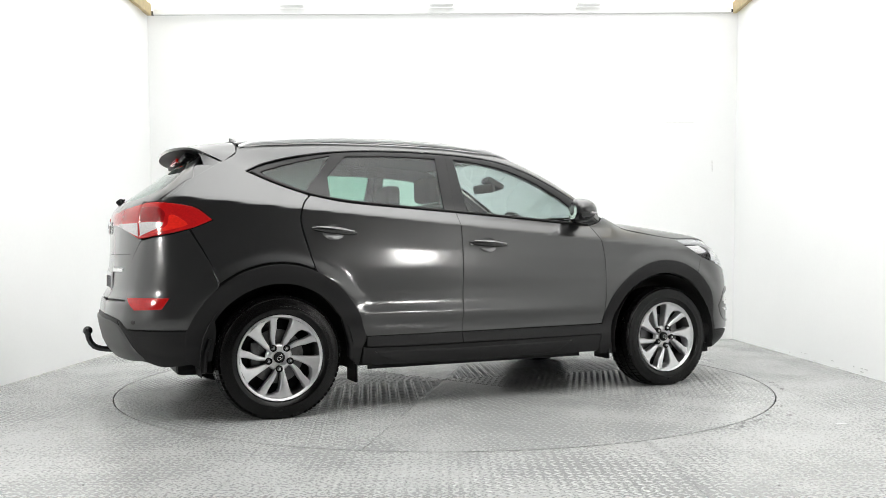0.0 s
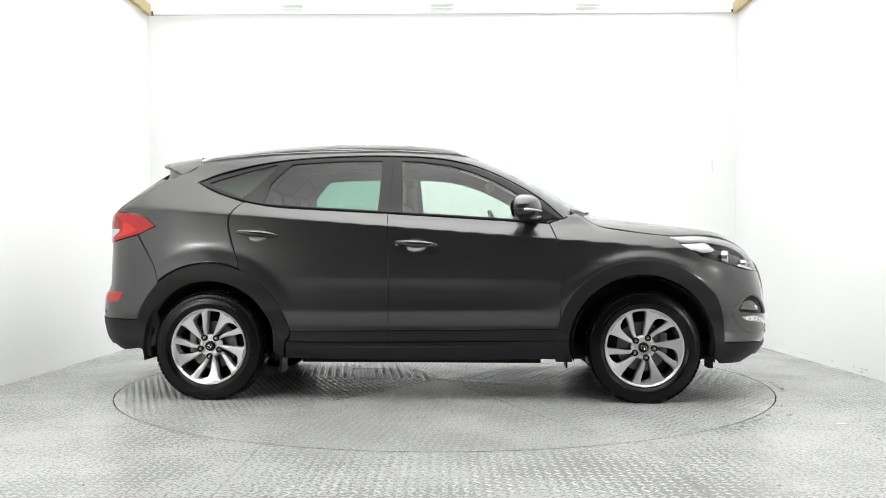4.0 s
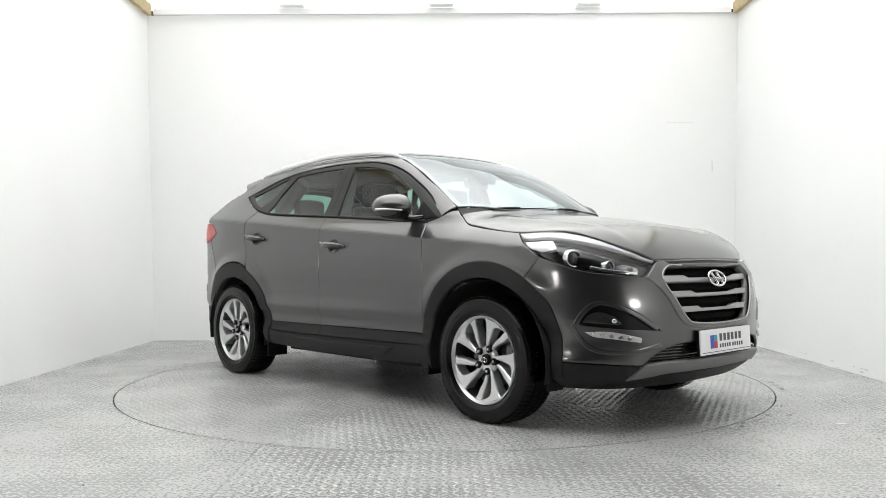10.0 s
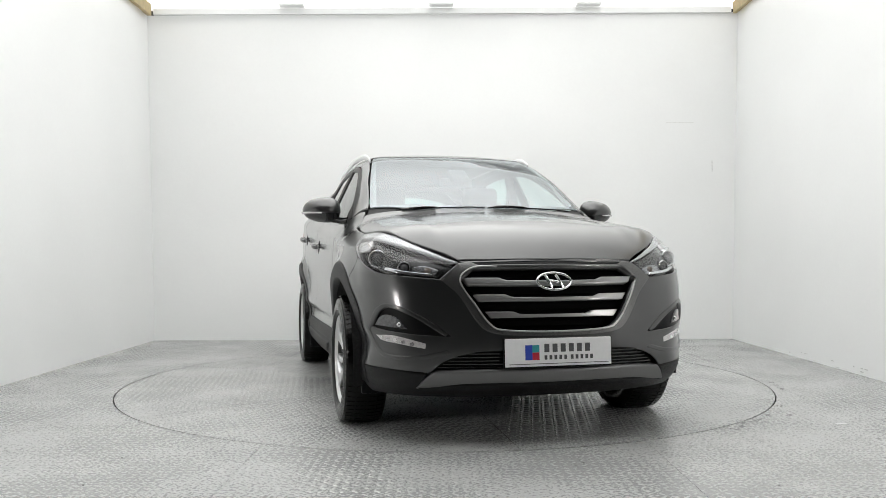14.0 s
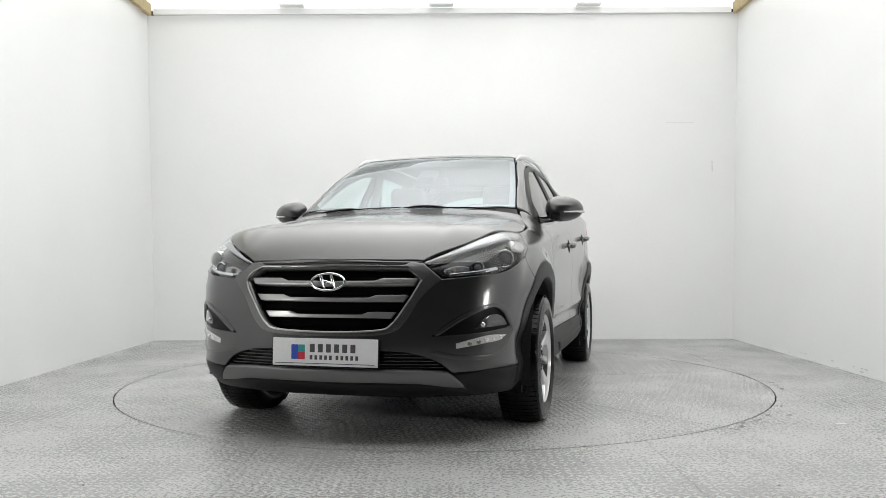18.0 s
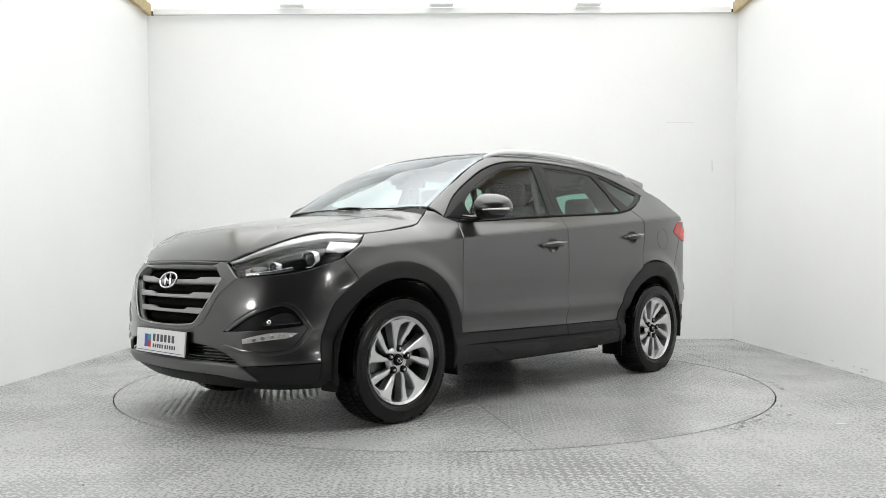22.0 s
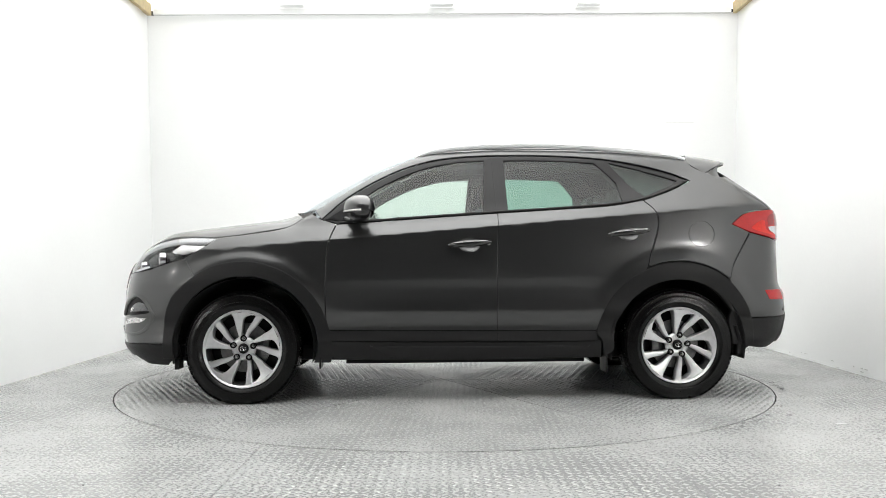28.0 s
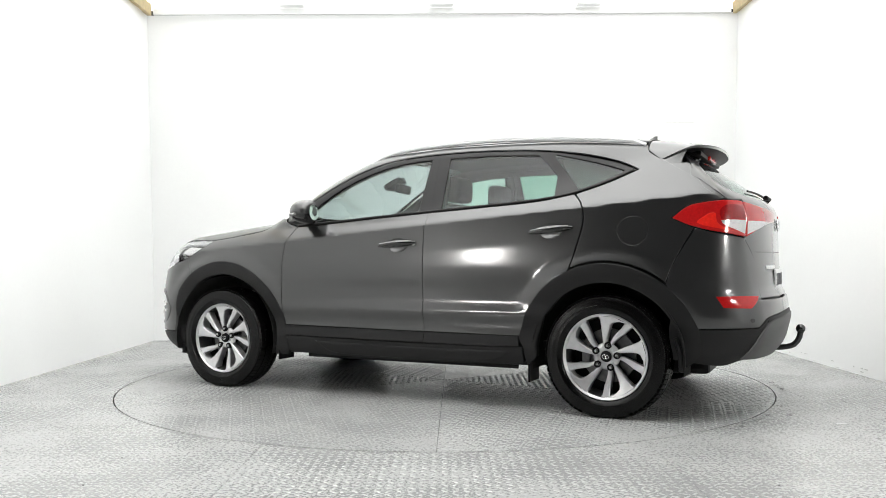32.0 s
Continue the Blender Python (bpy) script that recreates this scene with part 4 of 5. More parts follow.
        panel("pocket_ridge", "front", flip(sg, [(27.3, 0.439, 1), (34.4, 0.409), (44.0, 0.408), (48.3, 0.44), (52.1, 0.531, 1), (48.0, 0.638), (43.9, 0.663), (36.0, 0.616), (28.2, 0.529, 1), (28.9, 0.515, 1), (36.4, 0.599), (43.8, 0.644), (47.3, 0.618), (50.6, 0.533, 1), (47.4, 0.458), (43.6, 0.427), (34.8, 0.429), (28.4, 0.454, 1)]), M_PAINT, CAR, offset=0.006, thick=0.02, gap=0, lip=0.005, res=0.02, step=0.012, label="raised body-coloured ridge round the fog lamp")
        # headlight
        brow = seen_round("front", [(2.025, 0.44, 1), (1.91, 0.60), (1.80, 0.685), (1.63, 0.735), (1.43, 0.782, 1)], 0.002)
        lamp = flip(sg, [*brow, (67, 0.950), (61.2, 0.884), (56, 0.855), (48, 0.812), (39, 0.792), (31.2, 0.782, 1)])
        hl = panel("headlight", "front", lamp, M_LAMPDARK, CAR, offset=-0.045, gap=-0.008, thick=0.01, label="headlight with projector lens and bright eyebrow strip")
        panel("lens_cover", "front", lamp, M_GLASS_LENS, hl, offset=-0.002, thick=0.004, gap=0.002).visible_shadow = False
        panel("eyebrow", "front", flip(sg, [*[(q[0], q[1] - 0.002, *q[2:]) for q in brow], (67, 0.984), (57, 0.983), (46, 0.950), (38, 0.914), (30.5, 0.872, 1)]), M_REFLECTOR_S, hl, offset=-0.006, thick=0.02, gap=0.001)
        panel("side_reflector", "front", flip(sg, [(67.2, 0.966, 1), (57.5, 0.974, 1), (55.8, 0.930, 1), (60.5, 0.903), (64, 0.925)]), M_CLEARLENS, hl, offset=-0.014, thick=0.02, gap=0.001)
        panel("lower_strip", "front", flip(sg, [(33, 0.796, 1), (40, 0.805), (47, 0.824, 1), (46.5, 0.836, 1), (40, 0.818), (33.2, 0.807, 1)]), M_REFLECTOR, hl, offset=-0.016, thick=0.02, gap=0)
        panel("turn_reflector", "front", flip(sg, [(32.2, 0.796, 1), (31.8, 0.834, 1), (35.5, 0.853), (38.6, 0.842), (38.4, 0.806, 1)]), M_LAMPREF, hl, offset=-0.034, thick=0.01, gap=0)
        for a, z, r in ((52.0, 0.882, 0.050), (41.5, 0.846, 0.034)):
            P, N = on_skin("front", np.array([(sg * a, z)]))
            d = Vector((N[0][0] + 1.2, N[0][1] * 0.6, 0)).normalized()
            q = d.to_track_quat("Y", "Z").to_matrix().to_4x4()
            o = Vector(P[0]) - Vector(N[0]) * 0.045
            v, f = lathe([(r * 0.76, 0.022), (r * 0.84, 0.026), (r * 0.90, 0.020), (r * 0.93, -0.01)], 32)
            mesh_part("bezel", [o + q @ Vector(p) for p in v], f, M_REFLECTOR, hl, smooth=True)
            v, f = lathe([(0.0005, 0.030), (r * 0.35, 0.027), (r * 0.62, 0.016), (r * 0.74, 0.0)], 32)
            mesh_part("projector_lens", [o + q @ Vector(p) for p in v], f, M_LENSBALL, hl, smooth=True)
        P, N = on_skin("front", np.array([(sg * 34.5, 0.829)]))
        bm = bmesh.new()
        bmesh.ops.create_uvsphere(bm, u_segments=12, v_segments=8, radius=0.016)
        bmesh.ops.translate(bm, vec=P[0] - N[0] * 0.038, verts=bm.verts)
        part("indicator_bulb", bm, M_AMBER, hl)
    return bum


M_GRILLE = mat("black_grille_mesh", (0.0025, 0.0025, 0.0025), 0.7, grain=0.1, spec=0.05)
M_LAMPREF = mat("shaded_lamp_reflector", (0.34, 0.34, 0.35), 0.22, 0.9, grain=0.3, grain_scale=60)
M_SURROUND = mat("satin_grey_surround", (0.11, 0.11, 0.11), 0.28, 0.75, 0.5, grain=0.04, grain_scale=400)
M_SKID = mat("satin_grey_skid", (0.17, 0.17, 0.17), 0.42, 0.55, grain=0.06, grain_scale=300, stain=0.05)
M_FOGLENS = mat("fog_lens", (0.10, 0.10, 0.105), 0.10, 0.8, 1.0, grain=0.35, grain_scale=60)
M_REFLECTOR_S = mat("bright_eyebrow", (0.46, 0.46, 0.47), 0.25, 0.5, 0.6, grain=0.05, grain_scale=90)
M_LENSBALL = mat("projector_glass", (0.06, 0.06, 0.065), 0.03, 0.1, 1.0)
front_end()


# ---- rear ----
def rear_end():
    gate = mirror_deg([(0, 0.655), (17, 0.655), (33.5, 0.655, 1), (32.4, 0.72), (33.8, 0.845), (39.2, 0.972, 1), (36.5, 1.05), (38.5, 1.183, 1), (44.8, 1.183), (47.0, 1.225), (49.2, 1.293, 1), (51.0, 1.325), (47.5, 1.40), (44.5, 1.47, 1), (25, 1.50), (0, 1.505)])
    win = mirror_deg([(0, 1.468), (20, 1.462), (34, 1.435), (42.5, 1.392, 1), (44.5, 1.32), (43.0, 1.262), (34, 1.212), (20, 1.203), (0, 1.202)])
    g = panel("tailgate", "rear", gate, M_PAINT, CAR, holes=(win,), res=0.025, step=0.015, label="dark grey metallic tailgate with a rear window")
    panel("rear_window", "rear", win, M_GLASS_DARK, g, thick=0.004, gap=-0.004, offset=-0.004).visible_shadow = False
    # thin dark bar that paints the shade line of a crease across the gate
    P, N = on_skin("rear", np.array([(a, 0.902) for a in np.linspace(-33, 33, 40)]))
    v, f = tube(P + N * 0.0005, 0.0016, 6)
    mesh_part("crease_shade", v, f, M_SEAL, g)
    panel("plate_recess", "rear", mirror_deg([(0, 0.825), (14, 0.825, 1), (15.5, 0.675, 1), (0, 0.672)]), M_BLACK, g, offset=-0.004, thick=0.006)
    P, N = on_skin("rear", np.array([(0.0, 0.745)]))
    part("number_plate", box_bm((0.010, 0.515, 0.115), (P[0][0] + 0.002, 0, 0.745), 0.003), M_WHITE_PLATE, g, "white rear number plate")
    for k in range(6):
        part("plate_bar", box_bm((0.002, 0.05, 0.07), (P[0][0] - 0.0038, -0.19 + 0.075 * k, 0.745)), M_INK, g)
    for k in range(6):  # chrome model badge as plain bars
        a0 = -27.5 + 2.2 * k
        panel("badge_bar", "rear", [(a0, 0.806, 1), (a0 + 1.6, 0.806, 1), (a0 + 1.6, 0.828, 1), (a0, 0.828, 1)], M_CHROME, g, offset=0.005, thick=0.005, gap=0, lip=0.001, res=0.02)
        panel("badge_bar", "rear", [(a0 + 40, 0.808, 1), (a0 + 41.6, 0.808, 1), (a0 + 41.6, 0.826, 1), (a0 + 40, 0.826, 1)], M_CHROME, g, offset=0.005, thick=0.005, gap=0, lip=0.001, res=0.02)
    P, N = on_skin("rear", np.array([(0.0, 1.065)]))
    ring_pts = [Vector(P[0]) + Vector((-0.010, 0.065 * math.cos(a), 0.034 * math.sin(a))) for a in np.linspace(0, 2 * math.pi, 40, endpoint=False)]
    v, f = tube(ring_pts, 0.006, 8, closed=True)
    mesh_part("oval_badge", v, f, M_CHROME, g, smooth=True)
    panel("gate_inner", "rear", mirror_deg([(0, 1.53), (45, 1.52), (56, 1.50, 1), (54, 1.33), (50, 1.19, 1), (0, 1.16)]), M_BLACK, g, holes=(win,), offset=-0.030, thick=0.004, res=0.05)
    for sg in (1, -1):
        panel("pillar_fill", "rear", flip(sg, [(43.8, 1.186, 1), (48.5, 1.186, 1), (51, 1.24), (53.5, 1.32), (54.5, 1.40, 1), (47.0, 1.41, 1), (49.0, 1.33), (47.5, 1.27), (45.5, 1.21)]), M_PAINT, CAR, offset=-0.005, thick=0.004, res=0.03)
    # rear wiper
    v, f = tube([(-2.155, 0.0, 1.195), (-2.180, 0.0, 1.222), (-2.165, 0.03, 1.228)], 0.017, 10)
    w = mesh_part("rear_wiper", v, f, M_BLACK, CAR, smooth=True)
    P, N = on_skin("rear", np.array([(a, 1.228 + 0.0003 * a) for a in np.linspace(-2, 28, 12)]))
    v, f = tube(P + N * 0.007, 0.006, 8)
    mesh_part("blade", v, f, M_BLACK, w, smooth=True)
    # bumper and its trim
    bump = mirror_deg([(0, 0.645), (17, 0.645), (33.5, 0.648, 1), (31.9, 0.72), (33.2, 0.845), (39.4, 0.974, 1), (47.9, 1.000), (53.3, 1.029, 1), (58.9, 0.845), (61.5, 0.733, 1), (59.5, 0.66), (56.0, 0.565), (53.0, 0.495, 1), (37, 0.500), (35.8, 0.500, 1), (31.6, 0.545), (16, 0.566), (0, 0.568)])
    rb = panel("rear_bumper", "rear", bump, M_PAINT, CAR, res=0.025, step=0.015)
    panel("bumper_trim", "rear", mirror_deg([(0, 0.562), (16, 0.560), (31.4, 0.540), (35.6, 0.495, 1), (53.0, 0.490, 1), (56.5, 0.55), (59.0, 0.63, 1), (60.0, 0.50), (59.0, 0.33, 1), (46, 0.30), (39.6, 0.325), (30, 0.325), (0, 0.33)]), M_CLAD, rb, offset=0.001, thick=0.03, label="dark grey plastic lower bumper trim")
    panel("lower_valance", "rear", mirror_deg([(0, 0.545), (16, 0.543), (31.0, 0.520), (37.5, 0.40), (41.0, 0.335, 1), (30, 0.325), (0, 0.318)]), M_VALANCE, rb, offset=0.012, thick=0.03, lip=0.006)
    panel("valance_mesh", "rear", mirror_deg([(0, 0.562), (16, 0.560), (30.5, 0.541), (31.5, 0.522, 1), (16, 0.540), (0, 0.543)]), M_BLACK, rb, offset=0.004, thick=0.02, gap=0)
    for sg in (1, -1):
        panel("reflector", "rear", flip(sg, [(34.2, 0.668, 1), (40, 0.671), (48.8, 0.670, 1), (46.8, 0.607, 1), (38.8, 0.602, 1)]), M_REDLENS, rb, offset=0.003, thick=0.02, label="red rear fog lamp and reflector")
        panel("parking_sensor", "rear", flip(sg, ellipse(38.5, 0.540, 0.8, 0.011, 12)), M_CLAD, rb, offset=0.003, thick=0.004, gap=0, lip=0.001, step=0.006)
        # tail lamp: the outer half sits in the quarter, the inner one in the tailgate
        tl = panel("tail_lamp", "rear", flip(sg, [(59.2, 1.083, 1), (55.0, 1.145), (52, 1.162), (47, 1.174), (42.5, 1.175), (39.6, 1.172, 1), (38.6, 1.07), (39.4, 0.982, 1), (47.9, 1.007), (53.5, 1.035)]), M_REDLENS, CAR, offset=0.005, thick=0.03, res=0.02, label="red tail lamp with a clear lower field")
        panel("deep_red_field", "rear", flip(sg, [(39.3, 1.150, 1), (45.5, 1.150), (47.5, 1.12), (47.2, 1.074, 1), (38.9, 1.074, 1)]), M_REDLENS_DEEP, tl, offset=0.007, thick=0.004, gap=0.001, res=0.02)
        panel("clear_field", "rear", flip(sg, [(38.7, 1.070, 1), (44.0, 1.072), (47.3, 1.066), (46.8, 1.048), (44, 1.024), (39.4, 0.996, 1)]), M_CLEARLENS, tl, offset=0.007, thick=0.004, gap=0.001, res=0.02)
        panel("light_guide", "rear", flip(sg, [(53.0, 1.058), (51.5, 1.085), (49.6, 1.108), (48.4, 1.105), (48.3, 1.080), (48.0, 1.055), (46.6, 1.034), (43, 1.008, 1), (47, 1.020), (50.5, 1.036)]), M_REDGLOW, tl, offset=0.0068, thick=0.004, gap=0.001, res=0.02)
        il = panel("gate_lamp", "rear", flip(sg, [(39.0, 1.170, 1), (30, 1.155), (20, 1.142), (12.5, 1.130, 1), (13.5, 1.072, 1), (24, 1.052), (32, 1.018), (38.6, 0.980, 1), (38.0, 1.07)]), M_REDLENS, CAR, offset=0.005, thick=0.03, res=0.02, label="red tailgate lamp with a clear lower field")
        panel("clear_field", "rear", flip(sg, [(37.8, 1.069, 1), (16, 1.074, 1), (24, 1.056), (31, 1.026), (38.2, 0.994, 1)]), M_CLEARLENS, il, offset=0.007, thick=0.004, gap=0.001, res=0.02)
    # roof spoiler: a sheet from the roof's rear joint to its own lip, which runs down each side into the joint
    def line(pts, n):
        P = np.array(smooth_open(pts, 0.004))
        d = np.concatenate([[0], np.cumsum(np.linalg.norm(np.diff(P, axis=0), axis=1))])
        return np.stack([np.interp(np.linspace(0, d[-1], n), d, P[:, i]) for i in range(3)], 1)

    def roof_at(x, y):
        return (x, y, float(on_skin("top", np.array([(x, y)]))[0][0][2]) + 0.001)
    joint = line([roof_at(-1.674, 0), roof_at(-1.662, 0.2), roof_at(-1.622, 0.40), roof_at(-1.590, 0.50), (-1.584, 0.560, 1.500), (-1.602, 0.590, 1.477), (-1.668, 0.640, 1.423)], 25)
    lip = line([(-1.938, 0, 1.528), (-1.925, 0.25, 1.524), (-1.885, 0.43, 1.516), (-1.824, 0.540, 1.503), (-1.755, 0.596, 1.470), (-1.668, 0.640, 1.423)], 25)
    nx = 9
    top, band, low = [], [], []
    order = [(i, -1) for i in range(24, 0, -1)] + [(i, 1) for i in range(25)]
    for i, sg in order:
        w = 1 - (i / 24) ** 3
        inner = joint[i] * 0.35 + lip[i] * 0.65 - np.array([0, 0.02 * (1 - w), 0.045 * w + 0.012])
        for j in range(nx):
            t = j / (nx - 1)
            p = joint[i] * (1 - t) + lip[i] * t + np.array([0, 0, 0.022 * t * (1 - t) * w])
            top.append((p[0], sg * p[1], p[2]))
        for k, p in enumerate((lip[i], lip[i] - np.array([-0.002, 0.002, 0.014 * w + 0.003]))):
            band.append((p[0], sg * p[1], p[2]))
        a = lip[i] - np.array([-0.002, 0.002, 0.014 * w + 0.003])
        for k in range(5):
            t = k / 4
            p = a * (1 - t) + inner * t + np.array([0, 0, 0.010 * t * (1 - t)])
            low.append((p[0], sg * p[1], p[2]))

    def strip(n, m):
        return [(i * m + j, (i + 1) * m + j, (i + 1) * m + j + 1, i * m + j + 1) for i in range(n - 1) for j in range(m - 1)]
    n = len(order)
    sp = mesh_part("roof_spoiler", top, strip(n, nx), M_PAINT, CAR, "dark grey metallic roof spoiler with a black underside", smooth=True)
    for sg in (1, -1):
        gap = np.concatenate([joint[12:], line([(-1.668, 0.640, 1.423), (-1.735, 0.678, 1.375), (-1.822, 0.712, 1.332)], 8)[1:]])
        v, f = tube([(p[0] + 0.002, sg * (p[1] + 0.001), p[2] + 0.001) for p in gap], 0.0042, 6)
        mesh_part("joint_seal", v, f, M_SEAL, sp, smooth=True)
    mesh_part("lip", band, strip(n, 2), M_CLADGLOSS, sp, smooth=True)
    mesh_part("underside", low, strip(n, 5), M_BLACK, sp, smooth=True)
    part("brake_light", box_bm((0.03, 0.26, 0.024), (-1.850, 0, 1.476), 0.006), M_REDGLOW, sp, "red third brake light strip")
    part("brake_light_housing", box_bm((0.10, 0.80, 0.030), (-1.80, 0, 1.478), 0.012), M_BLACK, sp)
    for sg in (1, -1):
        # cheek between the lip and the joint with the quarter panel, hollowed at its rear edge
        foot = line([(-1.668, 0.640, 1.422), (-1.735, 0.678, 1.375), (-1.815, 0.706, 1.335)], 9)
        ridge = line([(-1.668, 0.638, 1.420), (-1.745, 0.592, 1.458), (-1.800, 0.548, 1.482)], 9)
        out, back = [], []
        for u in range(9):
            for v in range(7):
                k = v / 6
                p = foot[u] * (1 - k) + ridge[u] * k + np.array([0.030, -0.012, 0]) * (4 * k * (1 - k) * (u / 8) ** 2)
                out.append((p[0], sg * p[1], p[2]))
                if u == 8:
                    for q in (p, p + np.array([0.02, -0.06, 0.0]), p + np.array([0.09, -0.10, 0.0])):
                        back.append((q[0], sg * q[1], q[2]))
        mesh_part("spoiler_cheek", out, strip(9, 7), M_PAINT, sp, smooth=True)
        mesh_part("cheek_inner", back, strip(7, 3), M_BLACK, sp, smooth=True)


M_VALANCE = mat("grey_valance", (0.075, 0.075, 0.075), 0.45, 0.3, grain=0.06, grain_scale=300)
M_REDGLOW = mat("bright_red_lens", (0.72, 0.020, 0.012), 0.14, coat=0.3, grain=0.1, grain_scale=80)
rear_end()
# ---- wheels ----
def spoke_mesh(name, inner, outer, depth_in, depth_out, back):
    """A spoke between two edge lines given as (radius, degrees); its face sinks towards the hub."""
    def at(r, a, h):
        return (r * math.cos(math.radians(a)), h, r * math.sin(math.radians(a)))
    rs = np.linspace(0.045, 0.214, 12)
    ia = np.interp(rs, *zip(*inner))
    oa = np.interp(rs, *zip(*outer))
    verts, faces = [], []
    for r, a, b in zip(rs, ia, oa):
        t = (r - 0.045) / 0.169
        d = depth_in + (depth_out - depth_in) * t**1.4
        mid = (a + b) / 2
        e = min(0.0045 / r * 57.3, abs(a - b) * 0.25) * (1 if a > b else -1)
        verts += [at(r, a, back), at(r, a, d - 0.006), at(r, a - e, d), at(r, mid, d + 0.002), at(r, b + e, d), at(r, b, d - 0.006), at(r, b, back)]
    for i in range(len(rs) - 1):
        for k in range(6):
            faces.append((7 * i + k, 7 * i + k + 1, 7 * i + k + 8, 7 * i + k + 7))
    me = bpy.data.meshes.new(name)
    me.from_pydata(verts, [], faces)
    me.shade_smooth()
    me.materials.append(M_ALLOY)
    bm = bmesh.new()
    bm.from_mesh(me)
    bmesh.ops.recalc_face_normals(bm, faces=bm.faces)
    bm.to_mesh(me)
    bm.free()
    me.set_sharp_from_angle(angle=radians(28))
    return me


SPOKE_A = spoke_mesh("spoke", [(0.045, -22), (0.066, -17), (0.10, -14.5), (0.147, -12.5), (0.176, -12), (0.197, -12), (0.214, -14)], [(0.045, 4), (0.066, -1), (0.10, 0.5), (0.147, 4), (0.172, 6), (0.184, 9), (0.193, 14), (0.200, 19), (0.207, 25), (0.214, 32)], 0.068, 0.090, 0.02)
SPOKE_B = spoke_mesh("spoke", [(0.045, 7), (0.066, 11), (0.0926, 14), (0.16, 24), (0.2, 26), (0.214, 24)], [(0.045, 22), (0.066, 24), (0.097, 28), (0.153, 35.5), (0.2, 37), (0.214, 40)], 0.066, 0.082, 0.02)


def wheel(name, x, side, roll):
    w = new(name)
    w.parent = CAR
    w.matrix_basis = pose(x, side * HUB_Y, HUB_Z, 0, 0, 0 if side > 0 else 180)
    prof = [(0.231, -0.09), (0.248, -0.104), (0.285, -0.112), (0.315, -0.108), (0.333, -0.095), (0.342, -0.07), (0.346, -0.03), (0.347, 0.0), (0.346, 0.03), (0.342, 0.07), (0.335, 0.092),
            (0.3255, 0.102), (0.324, 0.1065), (0.320, 0.105), (0.302, 0.112), (0.286, 0.1145), (0.270, 0.1130), (0.266, 0.1145), (0.262, 0.1115), (0.247, 0.106), (0.240, 0.097), (0.231, 0.088)]
    v, f = lathe(prof, 96)
    # flat where it stands
    v = [(p[0], p[1], max(p[2], -HUB_Z + 0.0005)) for p in v]
    ty = mesh_part("tyre", v, f, M_TYRE, w, smooth=True)
    # tread blocks on the shoulder
    bv, bf = [], []
    for i in range(72):
        a = 2 * math.pi * i / 72
        if math.sin(a) < -0.93:
            continue
        for y0, y1 in ((-0.098, -0.058), (-0.050, -0.012), (-0.004, 0.004), (0.012, 0.050), (0.058, 0.098)):
            k = len(bv)
            for da, yy, r in ((-0.034, y0, 0), (0.034, y0, 0), (0.034, y1, 0), (-0.034, y1, 0)):
                for rr in (0.336, 0.3482 - 0.010 * (abs(yy) / 0.1) ** 3):
                    bv.append((rr * math.cos(a + da), yy, rr * math.sin(a + da)))
            bf += [(k + 1, k + 3, k + 5, k + 7), (k, k + 1, k + 3, k + 2), (k + 2, k + 3, k + 5, k + 4), (k + 4, k + 5, k + 7, k + 6), (k + 6, k + 7, k + 1, k)]
    bv = [(p[0], p[1], max(p[2], -HUB_Z + 0.0005)) for p in bv]
    tagged(mesh_part("tread_pattern", bv, bf, M_TYRE, ty), kind="stuff")
    # lettering on the side wall as plain bars
    lv, lf = [], []
    for i in range(8):
        a0 = math.radians(52 + roll + 5.2 * i)
        k = len(lv)
        for da, r in ((0, 0.283), (0.062, 0.283), (0.062, 0.302), (0, 0.302)):
            lv.append((r * math.cos(a0 + da), 0.1148 - 0.004 * (r > 0.29), r * math.sin(a0 + da)))
        lf.append((k, k + 1, k + 2, k + 3))
    mesh_part("wall_marking", lv, lf, M_TYREMARK, ty)
    v, f = lathe([(0.237, 0.094), (0.2355, 0.100), (0.2335, 0.1015), (0.2315, 0.099), (0.230, 0.0935), (0.226, 0.0915), (0.2225, 0.089), (0.221, 0.084)], 96)
    rim = mesh_part("rim", v, f, M_ALLOY, w, "bright machined alloy rim", smooth=True)
    v, f = lathe([(0.221, 0.084), (0.2175, 0.06), (0.215, 0.02), (0.210, -0.085)], 96)
    mesh_part("barrel", v, f, M_BARREL, rim, "dark grey inner barrel", smooth=True)
    hub = new("spider")
    hub.parent = w
    hub.matrix_basis = pose(0, 0, 0, 0, roll, 0) @ Matrix.Diagonal((1.045, 1, 1.045, 1))
    for k in range(5):
        for me in (SPOKE_A, SPOKE_B):
            s = new("spoke", me)
            s.parent = hub
            s.matrix_basis = pose(0, 0, 0, 0, -72 * k - 85, 0)
        a = math.radians(72 * k + 92)
        v, f = lathe([(0.0001, 0.083), (0.008, 0.083), (0.0095, 0.079), (0.0095, 0.052)], 6)
        mesh_part("wheel_nut", [(p[0] + 0.0600 * math.cos(a), p[1], p[2] + 0.0600 * math.sin(a)) for p in v], f, M_NUT, hub)
        v, f = lathe([(0.0095, 0.062), (0.0125, 0.0765), (0.0185, 0.0765), (0.0185, 0.05)], 16)
        mesh_part("nut_well", [(p[0] + 0.0600 * math.cos(a), p[1], p[2] + 0.0600 * math.sin(a)) for p in v], f, M_BLACK, hub, smooth=True)
    v, f = lathe([(0.0001, 0.060), (0.040, 0.060), (0.052, 0.064), (0.064, 0.060), (0.072, 0.045)], 40)
